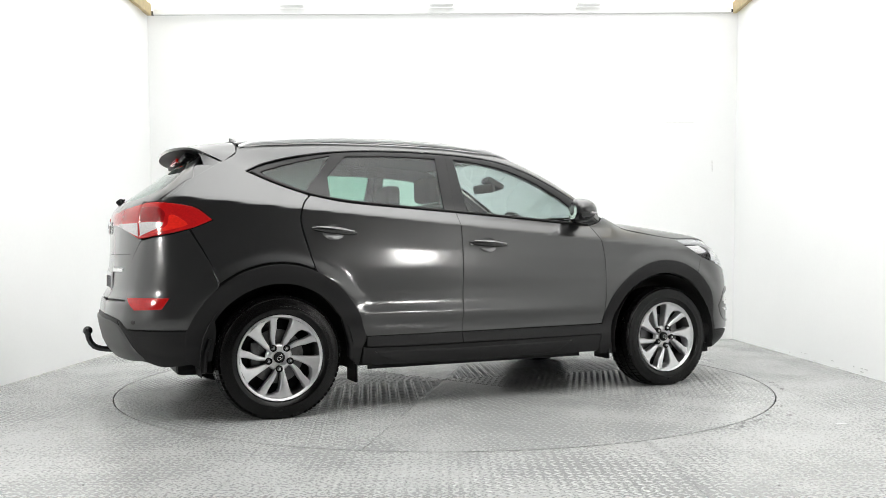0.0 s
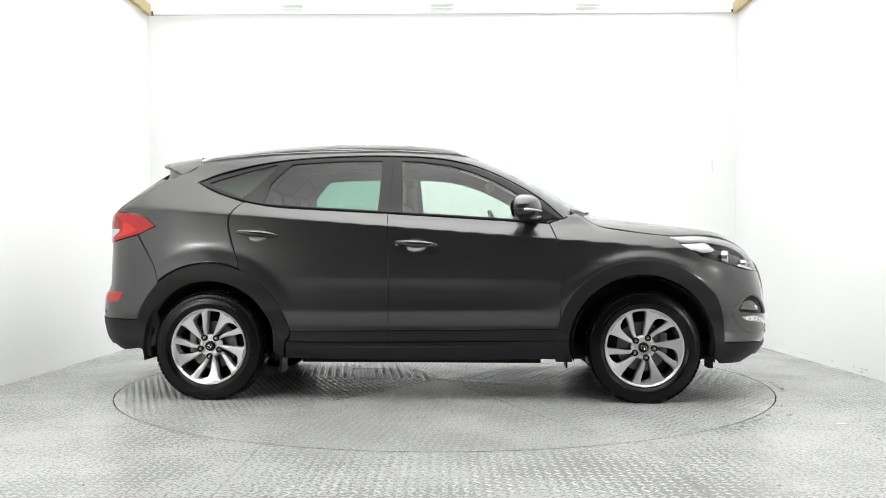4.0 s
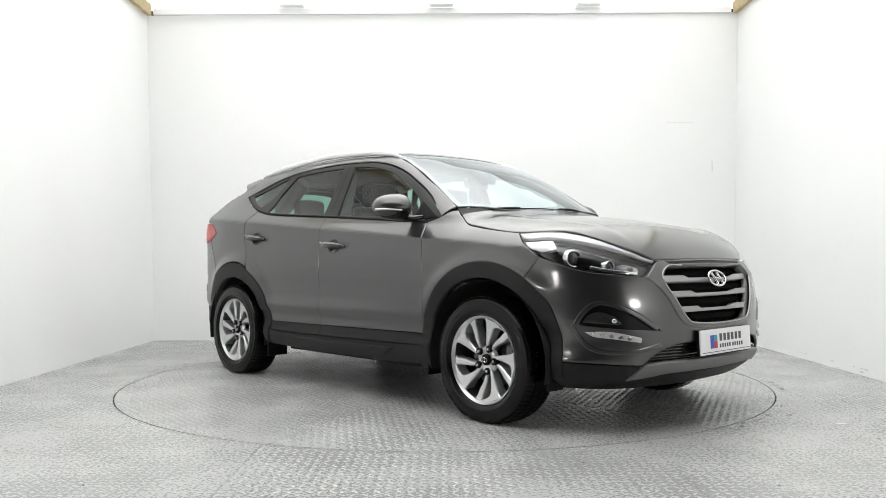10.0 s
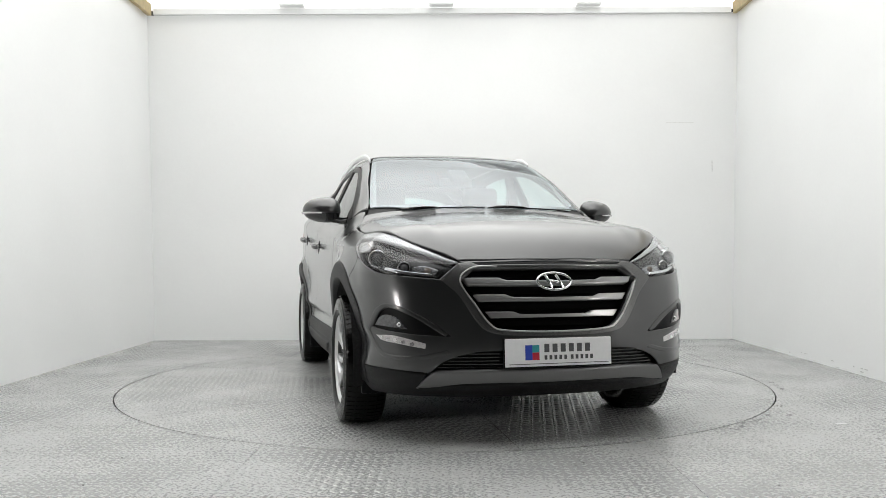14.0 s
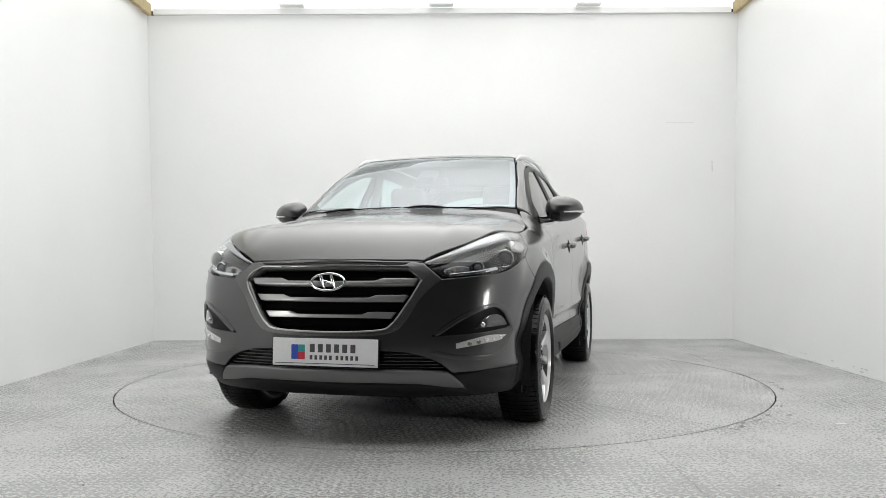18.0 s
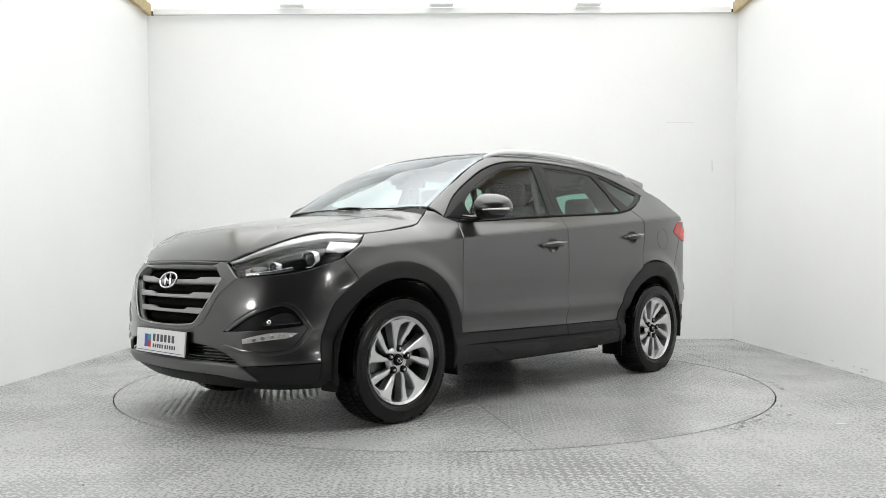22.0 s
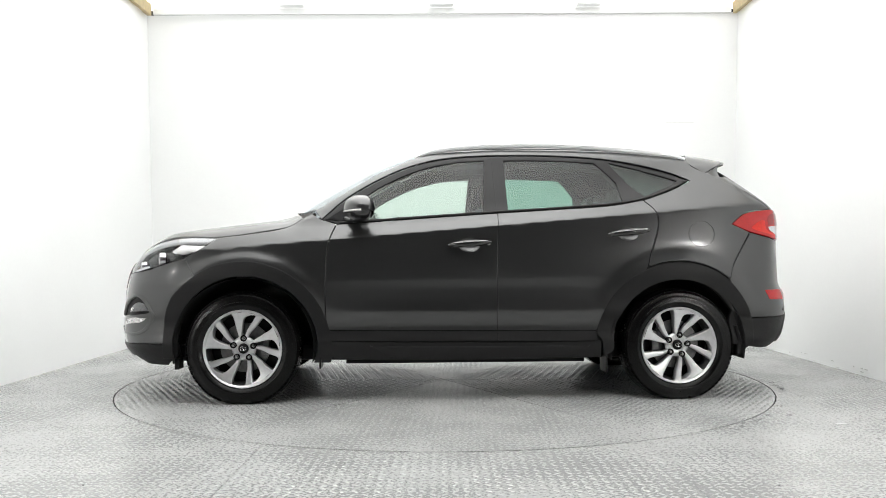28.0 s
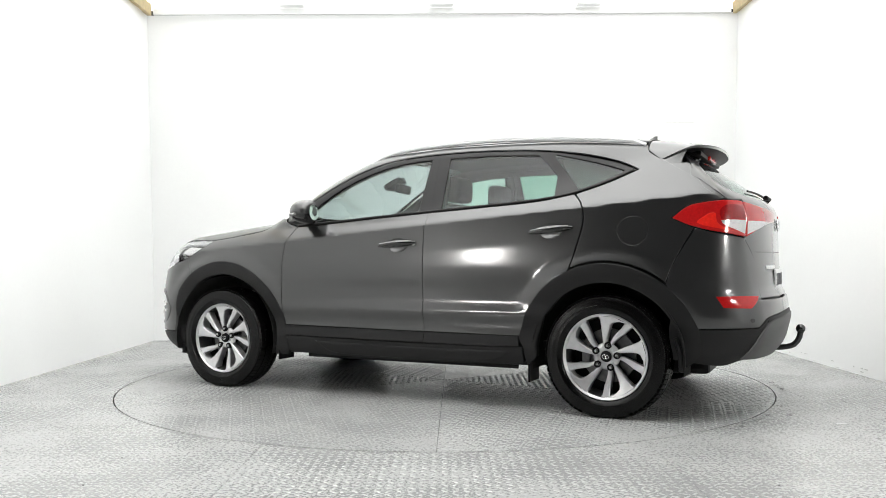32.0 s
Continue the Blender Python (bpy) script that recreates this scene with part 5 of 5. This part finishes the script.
    mesh_part("hub_face", v, f, M_ALLOY, hub, smooth=True)
    v, f = lathe([(0.0001, 0.080), (0.022, 0.079), (0.028, 0.074), (0.030, 0.062)], 32)
    mesh_part("centre_cap", v, f, M_BLACK, hub, "black centre cap with a silver oval", smooth=True)
    ov = [(0.017 * math.cos(a), 0.0805, 0.011 * math.sin(a)) for a in np.linspace(0, 2 * math.pi, 24, endpoint=False)]
    v, f = tube(ov, 0.0017, 6, closed=True)
    mesh_part("cap_oval", v, f, M_CHROME, hub, smooth=True)
    v, f = tube([(-0.006, 0.0805, -0.010), (0.006, 0.0805, 0.010)], 0.0028, 6)
    mesh_part("cap_bar", v, f, M_CHROME, hub, smooth=True)
    # brake
    v, f = lathe([(0.06, 0.0), (0.075, 0.006), (0.15, 0.006), (0.15, -0.018), (0.07, -0.018)], 48)
    mesh_part("brake_disc", v, f, M_STEEL, w, smooth=False)
    part("brake_caliper", box_bm((0.05, 0.06, 0.13), (0.125 if x < 0 else -0.125, -0.005, 0.02), 0.012), M_STEEL, w)
    v, f = lathe([(0.0001, -0.03), (0.209, -0.03), (0.211, -0.085)], 40)
    mesh_part("back_plate", v, f, M_BLACK, w)
    return w


# darker than the rim, for the gaps between the spokes
M_BARREL = mat("dark_wheel_barrel", (0.10, 0.10, 0.10), 0.45, 0.7, grain=0.1, grain_scale=60)
M_NUT = mat("steel_wheel_nut", (0.50, 0.50, 0.50), 0.25, 0.9)
M_TYREMARK = mat("raised_tyre_marking", (0.012, 0.012, 0.012), 0.55)
for hx, sd, rl in ((HUB_F, 1, 0), (HUB_F, -1, -21), (HUB_R, 1, -9), (HUB_R, -1, 36)):
    wheel("wheel", hx, sd, rl)


# ---- inner body, arches, underbody ----
def inner_body():
    both("inner_panel", [(0.80, 1.10, 1), (1.0, 1.05), (1.5, 0.93), (1.56, 0.80, 1), *arc(HUB_F, HUB_Z, 0.46, 55, 176, 9), (0.79, 0.26, 1), (-0.93, 0.26, 1), *arc(HUB_R, HUB_Z, 0.46, 5, 175, 12), (-1.90, 0.42, 1), (-1.93, 0.80), (-1.93, 1.10, 1), (-1.60, 1.25), (-1.45, 1.28), (-1.2, 1.20), (-0.5, 1.14), (0.3, 1.09)], M_BLACK, CAR, offset=-0.028, thick=0.004, res=0.06)
    panel("front_carrier", "front", mirror_deg([(0, 0.83), (30, 0.76), (60, 0.80, 1), (58, 0.40, 1), (50, 0.24), (0, 0.24)]), M_BLACK, CAR, offset=-0.10, thick=0.004, res=0.06)
    panel("rear_carrier", "rear", mirror_deg([(0, 1.16), (36, 1.16), (52, 1.12, 1), (56, 0.80), (55, 0.34, 1), (0, 0.34)]), M_BLACK, CAR, offset=-0.035, thick=0.004, res=0.06)
    panel("bonnet_liner", "top", mirror_top([(2.02, 0.0), (1.95, 0.48, 1), (1.4, 0.74), (0.95, 0.70, 1), (0.98, 0.0)]), M_BLACK, CAR, offset=-0.03, thick=0.004, res=0.08)
    panel("headliner", "top", mirror_top([(0.15, 0.0), (0.08, 0.52, 1), (-1.5, 0.52, 1), (-1.66, 0.0)]), M_LINER, CAR, offset=-0.035, thick=0.006, res=0.08, label="light grey headlining")
    both("roof_side_lining", [(0.72, 1.235, 1), (0.50, 1.385), (0.32, 1.475), (0.14, 1.530), (-0.05, 1.560), (-0.33, 1.572), (-0.62, 1.572), (-0.95, 1.556), (-1.20, 1.520), (-1.50, 1.450, 1), (-1.52, 1.385, 1), (-1.36, 1.418), (-1.20, 1.460), (-0.95, 1.500), (-0.62, 1.514), (-0.33, 1.514), (-0.05, 1.500), (0.14, 1.462), (0.33, 1.392), (0.50, 1.300), (0.62, 1.215, 1)], M_CABINP, CAR, offset=-0.042, thick=0.004, res=0.05)
    both("quarter_lining", [(-1.06, 1.52, 1), (-1.22, 1.48), (-1.50, 1.40, 1), (-1.52, 1.33, 1), (-1.36, 1.27), (-1.21, 1.225, 1), (-1.13, 1.37)], M_CABINP, CAR, offset=-0.055, thick=0.006, res=0.05)
    part("underbody", box_bm((3.75, 1.34, 0.10), (-0.05, 0, 0.285), 0.03), M_BLACK, CAR)
    for hx in (HUB_F, HUB_R):
        for sg in (1, -1):
            pts = arc(0, 0, 0.425, -12, 192, 22)
            verts, faces = [], []
            for a, b in pts:
                for y in (0.52, 0.885):
                    verts.append((hx + a, sg * y, HUB_Z + b))
            for i in range(len(pts) - 1):
                faces.append((2 * i, 2 * i + 1, 2 * i + 3, 2 * i + 2))
            k = len(verts)
            verts.append((hx, sg * 0.52, HUB_Z - 0.08))
            for i in range(len(pts) - 1):
                faces.append((2 * i, 2 * i + 2, k))
            mesh_part("arch_liner", verts, faces, M_LINERBLACK, CAR, smooth=True)
    for sg in (1, -1):
        for x, w_, z0 in ((-0.962, 0.05, 0.165), (0.80, 0.045, 0.205), (1.665, 0.03, 0.205)):
            part("mud_flap", box_bm((w_ if x > 1.5 else 0.012, 0.10 if x > 1.5 else 0.16, 0.27 - z0), (x, sg * 0.79, (0.27 + z0) / 2), 0.004), M_BLACK, CAR)
        v, f = tube([(-1.78, sg * 0.86, 0.45), (-1.805, sg * 0.85, 0.36), (-1.81, sg * 0.83, 0.27)], lambda t: 0.010 + 0.010 * t, 8)
        mesh_part("arch_deflector", v, f, M_CLAD, CAR, smooth=True)
    for sg in (1, -1):
        part("sill_core", box_bm((1.74, 0.10, 0.13), (-0.085, sg * 0.765, 0.315), 0.02), M_BLACK, CAR)
    part("jacking_seam", box_bm((1.5, 0.01, 0.03), (-0.1, 0.74, 0.235), 0.002), M_BLACK, CAR)
    part("jacking_seam", box_bm((1.5, 0.01, 0.03), (-0.1, -0.74, 0.235), 0.002), M_BLACK, CAR)
    # tow bar
    v, f = tube(smooth_open([(-2.02, 0, 0.335), (-2.16, 0, 0.332), (-2.25, 0, 0.336), (-2.315, 0, 0.355), (-2.345, 0, 0.40), (-2.352, 0, 0.432)], 0.02), 0.0165, 12)
    tb = mesh_part("tow_bar", v, f, M_GLOSSBLACK, CAR, "black tow bar with a capped ball", smooth=True)
    bm = bmesh.new()
    bmesh.ops.create_uvsphere(bm, u_segments=20, v_segments=12, radius=0.027)
    bmesh.ops.translate(bm, vec=(-2.352, 0, 0.450), verts=bm.verts)
    for fa in bm.faces:
        fa.smooth = True
    part("ball", bm, M_GLOSSBLACK, tb)
    part("label_patch", box_bm((0.004, 0.02, 0.016), (-2.379, 0, 0.446), 0.001), M_WHITE_PLATE, tb)
    part("socket", box_bm((0.06, 0.08, 0.05), (-2.12, 0.12, 0.33), 0.012), M_BLACK, tb)


M_LINERBLACK = mat("arch_liner_felt", (0.008, 0.008, 0.008), 0.95, grain=0.2, grain_scale=80)
inner_body()


# ---- roof rails, aerial, mirrors, wipers ----
def outside_bits():
    for sg in (1, -1):
        rail = [(0.215, 1.520), (0.12, 1.556), (-0.03, 1.580), (-0.21, 1.594), (-0.40, 1.601), (-0.60, 1.604), (-0.80, 1.599), (-0.98, 1.590), (-1.15, 1.577), (-1.33, 1.560), (-1.50, 1.538), (-1.57, 1.515)]
        pts = [(x, sg * (0.570 - 0.012 * max(0, -x - 0.6) - 0.03 * max(0, x)), z + 0.010) for x, z in rail]
        v, f = tube(smooth_open(pts, 0.05), lambda t: 0.005 + 0.006 * min(1, 8 * min(t, 1 - t)), 12, flat=1.8)
        mesh_part("roof_rail", v, f, M_RAIL, CAR, "silver roof rail", smooth=True)
    # fin aerial
    prof = [(-1.40, 0.0), (-1.44, 0.014), (-1.475, 0.034), (-1.505, 0.056), (-1.522, 0.060), (-1.515, 0.0)]
    verts, faces = [], []
    for x, h in prof:
        z0 = float(TOP(np.array(x)))
        w_ = 0.026 * (1 - abs((x + 1.47) / 0.055) ** 2) if abs(x + 1.47) < 0.055 else 0.004
        w_ = max(w_, 0.004)
        verts += [(x, -w_, z0 - 0.004), (x, -w_ * 0.35, z0 + h), (x, w_ * 0.35, z0 + h), (x, w_, z0 - 0.004)]
    for i in range(len(prof) - 1):
        for k in range(3):
            faces.append((4 * i + k, 4 * i + k + 1, 4 * i + k + 5, 4 * i + k + 4))
    mesh_part("fin_aerial", verts, faces, M_PAINT, CAR, smooth=True)
    # door mirrors
    for sg in (1, -1):
        mir = new("door_mirror")
        mir.parent = CAR
        mir["label"] = "door mirror with grey cap, black base and clear indicator"
        mir.matrix_basis = pose(0.535, sg * 0.925, 1.176, 0, 0, sg * 17)

        def shell(name, z_lo, z_hi, m, grow=1.0, front=1.0):
            bm = bmesh.new()
            bmesh.ops.create_uvsphere(bm, u_segments=40, v_segments=24, radius=1.0)
            for vv in bm.verts:
                x, y, z = vv.co
                z = min(max(z, z_lo), z_hi)
                s = math.sqrt(max(0.0, 1 - z * z)) / max(1e-6, math.sqrt(max(1e-9, 1 - vv.co.z**2))) if abs(vv.co.z) < 0.999 else 0.0
                x, y = x * s, y * s
                x = math.copysign(abs(x) ** 0.85, x)
                y = math.copysign(abs(y) ** 0.70, y)
                zz = z * (0.082 if z > 0 else 0.074) * (1 - 0.16 * (y * sg)) * grow
                xx = x * (0.112 if x > 0 else 0.052) * (1 - 0.20 * max(0, y * sg)) * grow
                vv.co = (xx, y * 0.119 * grow, zz)
            for fa in bm.faces:
                fa.smooth = True
            return part(name, bm, m, mir)
        shell("cap", -0.22, 1.0, M_PAINT)
        shell("base_shell", -1.0, -0.10, M_GLOSSBLACK, 0.985)
        ind = [(0.101 * math.cos(a) * (1 - 0.12 * math.sin(a)) + 0.012, sg * (0.119 * math.sin(a)), -0.018 + 0.004 * math.sin(a)) for a in np.linspace(-0.2, 1.25, 16)]
        v, f = tube(ind, lambda t: 0.004 + 0.004 * t, 8)
        mesh_part("indicator", v, f, M_CLEARLENS, mir, smooth=True)
        v, f = lathe([(0.0001, 0), (0.9, 0), (1.0, 0.0)], 32)
        mesh_part("mirror_glass", [(-0.048, p[0] * 0.092, p[2] * 0.052) for p in v], f, M_CHROME, mir)
        v, f = tube([(0.0, -sg * 0.07, -0.055), (0.03, -sg * 0.135, -0.062), (0.06, -sg * 0.185, -0.055)], lambda t: 0.034 - 0.006 * t, 12, flat=0.6)
        mesh_part("mirror_foot", v, f, M_GLOSSBLACK, mir, smooth=True)
    # wipers and cowl
    panel("cowl", "top", mirror_top([(1.032, 0.0), (1.005, 0.45), (0.965, 0.725, 1), (0.85, 0.680, 1), (0.98, 0.36), (1.015, 0.0)]), M_BLACK, CAR, offset=-0.012, thick=0.02)
    for pts, piv in (([(1.018, 0.02), (1.0, 0.25), (0.935, 0.57)], (1.012, 0.06)), ([(0.955, -0.53), (1.003, -0.28), (1.018, 0.0)], (0.965, -0.50))):
        uv = np.array(smooth_open(pts, 0.05))
        P, N = on_skin("top", uv)
        v, f = tube(P + N * 0.001, 0.004, 8)
        wp = mesh_part("wiper", v, f, M_BLACK, CAR, smooth=True)
        P, N = on_skin("top", np.array([piv, (piv[0] + (0.018 if piv[1] < 0 else -0.004), piv[1] + 0.09), (piv[0] + (0.034 if piv[1] < 0 else -0.010), piv[1] + 0.2)]))
        v, f = tube(P + N * np.array([[0.004], [0.010], [0.008]]), lambda t: 0.007 - 0.003 * t, 8)
        mesh_part("wiper_arm", v, f, M_GLOSSBLACK, wp, smooth=True)
    # windscreen shade band and black border
    border_o = mirror_top(WINDSCREEN)
    hole = mirror_top([(0.985, 0.0), (0.95, 0.33), (0.83, 0.625, 1), (0.60, 0.592), (0.36, 0.548), (0.165, 0.505, 1), (0.20, 0.35), (0.235, 0.0)])
    panel("windscreen_border", "top", border_o, M_GLOSSBLACK, CAR, holes=(hole,), offset=-0.010, thick=0.002, res=0.03)


M_RAIL = mat("brushed_silver_rail", (0.78, 0.78, 0.79), 0.30, 0.30, 0.3)
outside_bits()


# ---- cabin ----
def soft_box(size, at, material, name, parent, bevel, turn=None, label=""):
    ob = part(name, box_bm(size, at, bevel, 4, turn), material, parent, label)
    ob.data.shade_smooth()
    return ob


def cabin():
    soft_box((1.9, 1.40, 0.05), (-0.35, 0, 0.36), M_CABIN, "cabin_floor", CAR, 0.01)
    soft_box((0.42, 1.42, 0.32), (0.74, 0, 0.90), M_CABINP, "dashboard", CAR, 0.08)
    soft_box((0.16, 0.40, 0.07), (0.60, -0.37, 1.075), M_CABINP, "instrument_hood", CAR, 0.03)
    soft_box((0.9, 0.22, 0.30), (0.20, 0, 0.55), M_CABINP, "centre_console", CAR, 0.04)
    soft_box((0.62, 1.02, 0.03), (-1.78, 0, 1.10), M_CABINP, "parcel_shelf", CAR, 0.01)

    def headrest(parent, x, y, z, wd):
        h = soft_box((0.11, wd, 0.17), (x, y, z), M_CABIN, "headrest", parent, 0.05)
        for dy in (-0.06, 0.06):
            v, f = tube([(x, y + dy, z - 0.16), (x, y + dy, z - 0.06)], 0.006, 6)
            mesh_part("post", v, f, M_SATIN, h, smooth=True)
    for y in (0.36, -0.36):
        s = new("front_seat")
        s.parent = CAR
        s["label"] = "dark fabric front seat with a headrest"
        soft_box((0.50, 0.50, 0.16), (0.08, y, 0.60), M_CABIN, "seat", s, 0.06, None)
        soft_box((0.15, 0.50, 0.62), (0, 0, 0), M_CABIN, "backrest", s, 0.06, pose(-0.22, y, 0.93, 0, -14, 0))
        headrest(s, -0.29, y, 1.325, 0.26)
    s = new("rear_seat")
    s.parent = CAR
    s["label"] = "dark fabric rear bench with headrests"
    soft_box((0.48, 1.28, 0.16), (-0.78, 0, 0.62), M_CABIN, "seat", s, 0.06)
    soft_box((0.16, 1.28, 0.55), (0, 0, 0), M_CABIN, "backrest", s, 0.06, pose(-1.10, 0, 0.92, 0, -18, 0))
    for y in (0.38, 0.0, -0.38):
        headrest(s, -1.16, y, 1.255, 0.25)
    # steering wheel
    m = pose(0.42, -0.37, 1.02, 0, 62, 0)
    v, f = tube([(0.185 * math.cos(a), 0.185 * math.sin(a), 0) for a in np.linspace(0, 2 * math.pi, 36, endpoint=False)], 0.016, 10, closed=True)
    st = mesh_part("steering_wheel", [m @ Vector(p) for p in v], f, M_CABINP, CAR, smooth=True)
    soft_box((0.14, 0.16, 0.05), (0, 0, 0), M_CABINP, "boss", st, 0.02, m)
    for a in (0, 90, 180):
        v, f = tube([(0.05 * math.cos(math.radians(a)), 0.05 * math.sin(math.radians(a)), 0), (0.18 * math.cos(math.radians(a)), 0.18 * math.sin(math.radians(a)), 0)], 0.015, 8)
        mesh_part("spoke", [m @ Vector(p) for p in v], f, M_CABINP, st, smooth=True)
    # cabin mirror and sensor pod
    mr = soft_box((0.035, 0.24, 0.065), (0, 0, 0), M_CABINP, "cabin_mirror", CAR, 0.015, pose(0.33, 0, 1.385, 0, -12, 8))
    soft_box((0.14, 0.12, 0.045), (0, 0, 0), M_CABINP, "sensor_pod", mr, 0.015, pose(0.40, 0, 1.425, 0, 26, 0))
    for sg in (1, -1):  # pillar linings and belts
        v, f = tube([(-0.29, sg * 0.66, 1.16), (-0.28, sg * 0.585, 1.50)], 0.035, 8)
        mesh_part("pillar_lining", v, f, M_LINER, CAR, smooth=True)
        v, f = tube([(-1.30, sg * 0.55, 1.24), (-1.06, sg * 0.495, 1.47)], 0.060, 8)
        mesh_part("rear_pillar_lining", v, f, M_CABINP, CAR, smooth=True)
        v, f = tube([(-0.33, sg * 0.60, 1.42), (-0.30, sg * 0.58, 1.2), (-0.26, sg * 0.56, 0.9)], 0.012, 6)
        mesh_part("seat_belt", v, f, M_CABIN, CAR, smooth=True)


cabin()
TURNTABLE = thing("turntable", "round grey steel tread plate turntable under the car", "turntable")


def build_turntable():
    # six sectors of plate with open joints, each with its tread turned; the two beside the doors have lower lugs
    for k in range(6):
        a0, a1 = math.radians(115 + 60 * k), math.radians(175 + 60 * k)
        n = 27
        rim = [(RING * math.cos(a0 + (a1 - a0) * i / n + (0.0006 if i == 0 else -0.0006 if i == n else 0)), RING * math.sin(a0 + (a1 - a0) * i / n + (0.0006 if i == 0 else -0.0006 if i == n else 0))) for i in range(n + 1)]
        mid = (a0 + a1) / 2
        verts = [(0.003 * math.cos(mid), 0.003 * math.sin(mid), 0.0)] + [(x, y, 0.0) for x, y in rim]
        m = len(verts)
        verts += [(x, y, -0.05) for x, y, _ in verts]
        faces = [(0, i, i + 1) for i in range(1, m - 1)]
        faces += [(i, i + m, i + m + 1, i + 1) for i in range(1, m - 1)] + [(0, m, m + 1, 1), (m - 1, 2 * m - 1, m, 0)]
        mesh_part("sector_plate", verts, faces, M_FLOOR, TURNTABLE)

        def mask(x, y, mid=mid):
            ang = np.abs((np.arctan2(y, x) - mid + math.pi) % (2 * math.pi) - math.pi)
            r = np.hypot(x, y)
            return (r < RING - 0.02) & (r * np.sin(np.maximum(math.radians(30) - ang, 0)) > 0.012)
        lugs("tread_relief", TURNTABLE, [(-2.2, 2.2, -2.2, 2.2)], mask, mid, high=0.0012 if k in (2, 5) else 0.0038)


build_turntable()
v, f = tube(smooth_open([(-0.50 - 0.022 * k, 0.545 + (0.008 if k % 2 else -0.006), 0.0035) for k in range(13)], 0.008), 0.0035, 6, flat=0.3)
mesh_part("scratch", v, f, M_SCRATCH, TURNTABLE, "pale scratched squiggle on the tread plate", smooth=True)


def litter():
    sc = tagged(part("paper_scrap", box_bm((0.055, 0.018, 0.003), (0, 0, 0.0015), 0.001)  , M_WHITE_PLATE), "small white paper scrap lying on the floor", "litter")
    sc.matrix_basis = pose(2.063, -1.617, 0.004, 0, 0, 10)
    rng = random.Random(5)
    for _ in range(14):
        x, y = rng.uniform(-2.4, 2.4), rng.uniform(-2.85, -2.25)
        bm = bmesh.new()
        bmesh.ops.create_icosphere(bm, subdivisions=1, radius=rng.uniform(0.002, 0.0045))
        bmesh.ops.scale(bm, vec=(1.4, 0.9, 0.5), verts=bm.verts)
        g = tagged(part("dirt_crumb", bm, M_SEAL), "dark crumb of dirt on the tread plate floor", "dirt", "dirt on the floor")
        g.matrix_basis = pose(x, y, 0.003, 0, 0, rng.uniform(0, 180))

    # smears of dirt beside the turntable's rim
    for x, y in [(2.26, -0.18), (2.24, -0.3), (2.24, -0.46), (1.9, -1.05), (1.72, -1.31), (1.65, -1.48), (1.65, -1.55), (1.57, -1.55), (1.5, -1.62), (1.43, -1.68), (1.16, -2.08), (1.9, -1.36), (2.39, -0.92), (2.58, -0.03), (2.85, 0.17), (2.08, -1.96), (0.97, -2.21)]:
        big = 0.9 < math.hypot(x, y) / 2.21 < 1.06
        for _ in range(3 if big else 1):
            bm = bmesh.new()
            bmesh.ops.create_icosphere(bm, subdivisions=2, radius=1.0)
            for v in bm.verts:
                v.co = v.co * (1 + 0.35 * noise.noise(v.co * 1.7 + Vector((x, y, rng.random()))))
            bmesh.ops.scale(bm, vec=(rng.uniform(0.010, 0.034), rng.uniform(0.003, 0.007), 0.0010), verts=bm.verts)
            g = tagged(part("dirt_smear", bm, M_DIRT), "dark smear of dirt on the tread plate floor", "dirt", "smears on the floor")
            r = max(math.hypot(x, y), 2.235) / math.hypot(x, y) if big else 1.0
            g.matrix_basis = pose(x * r + rng.uniform(-0.03, 0.03), y * r + rng.uniform(-0.04, 0.02), 0.0032, 0, 0, math.degrees(math.atan2(y, x)) + 90 + rng.uniform(-25, 25))


litter()


# ---- what turns ----
def motions():
    rows = [(t, pose(0, 0, 0, 0, 0, 25.14 - 7.222 * t)) for t in range(0, 33, 4)]
    walk(CAR, rows)
    walk(TURNTABLE, [(t, pose(0, RING_Y, 0) @ m) for t, m in rows])


motions()
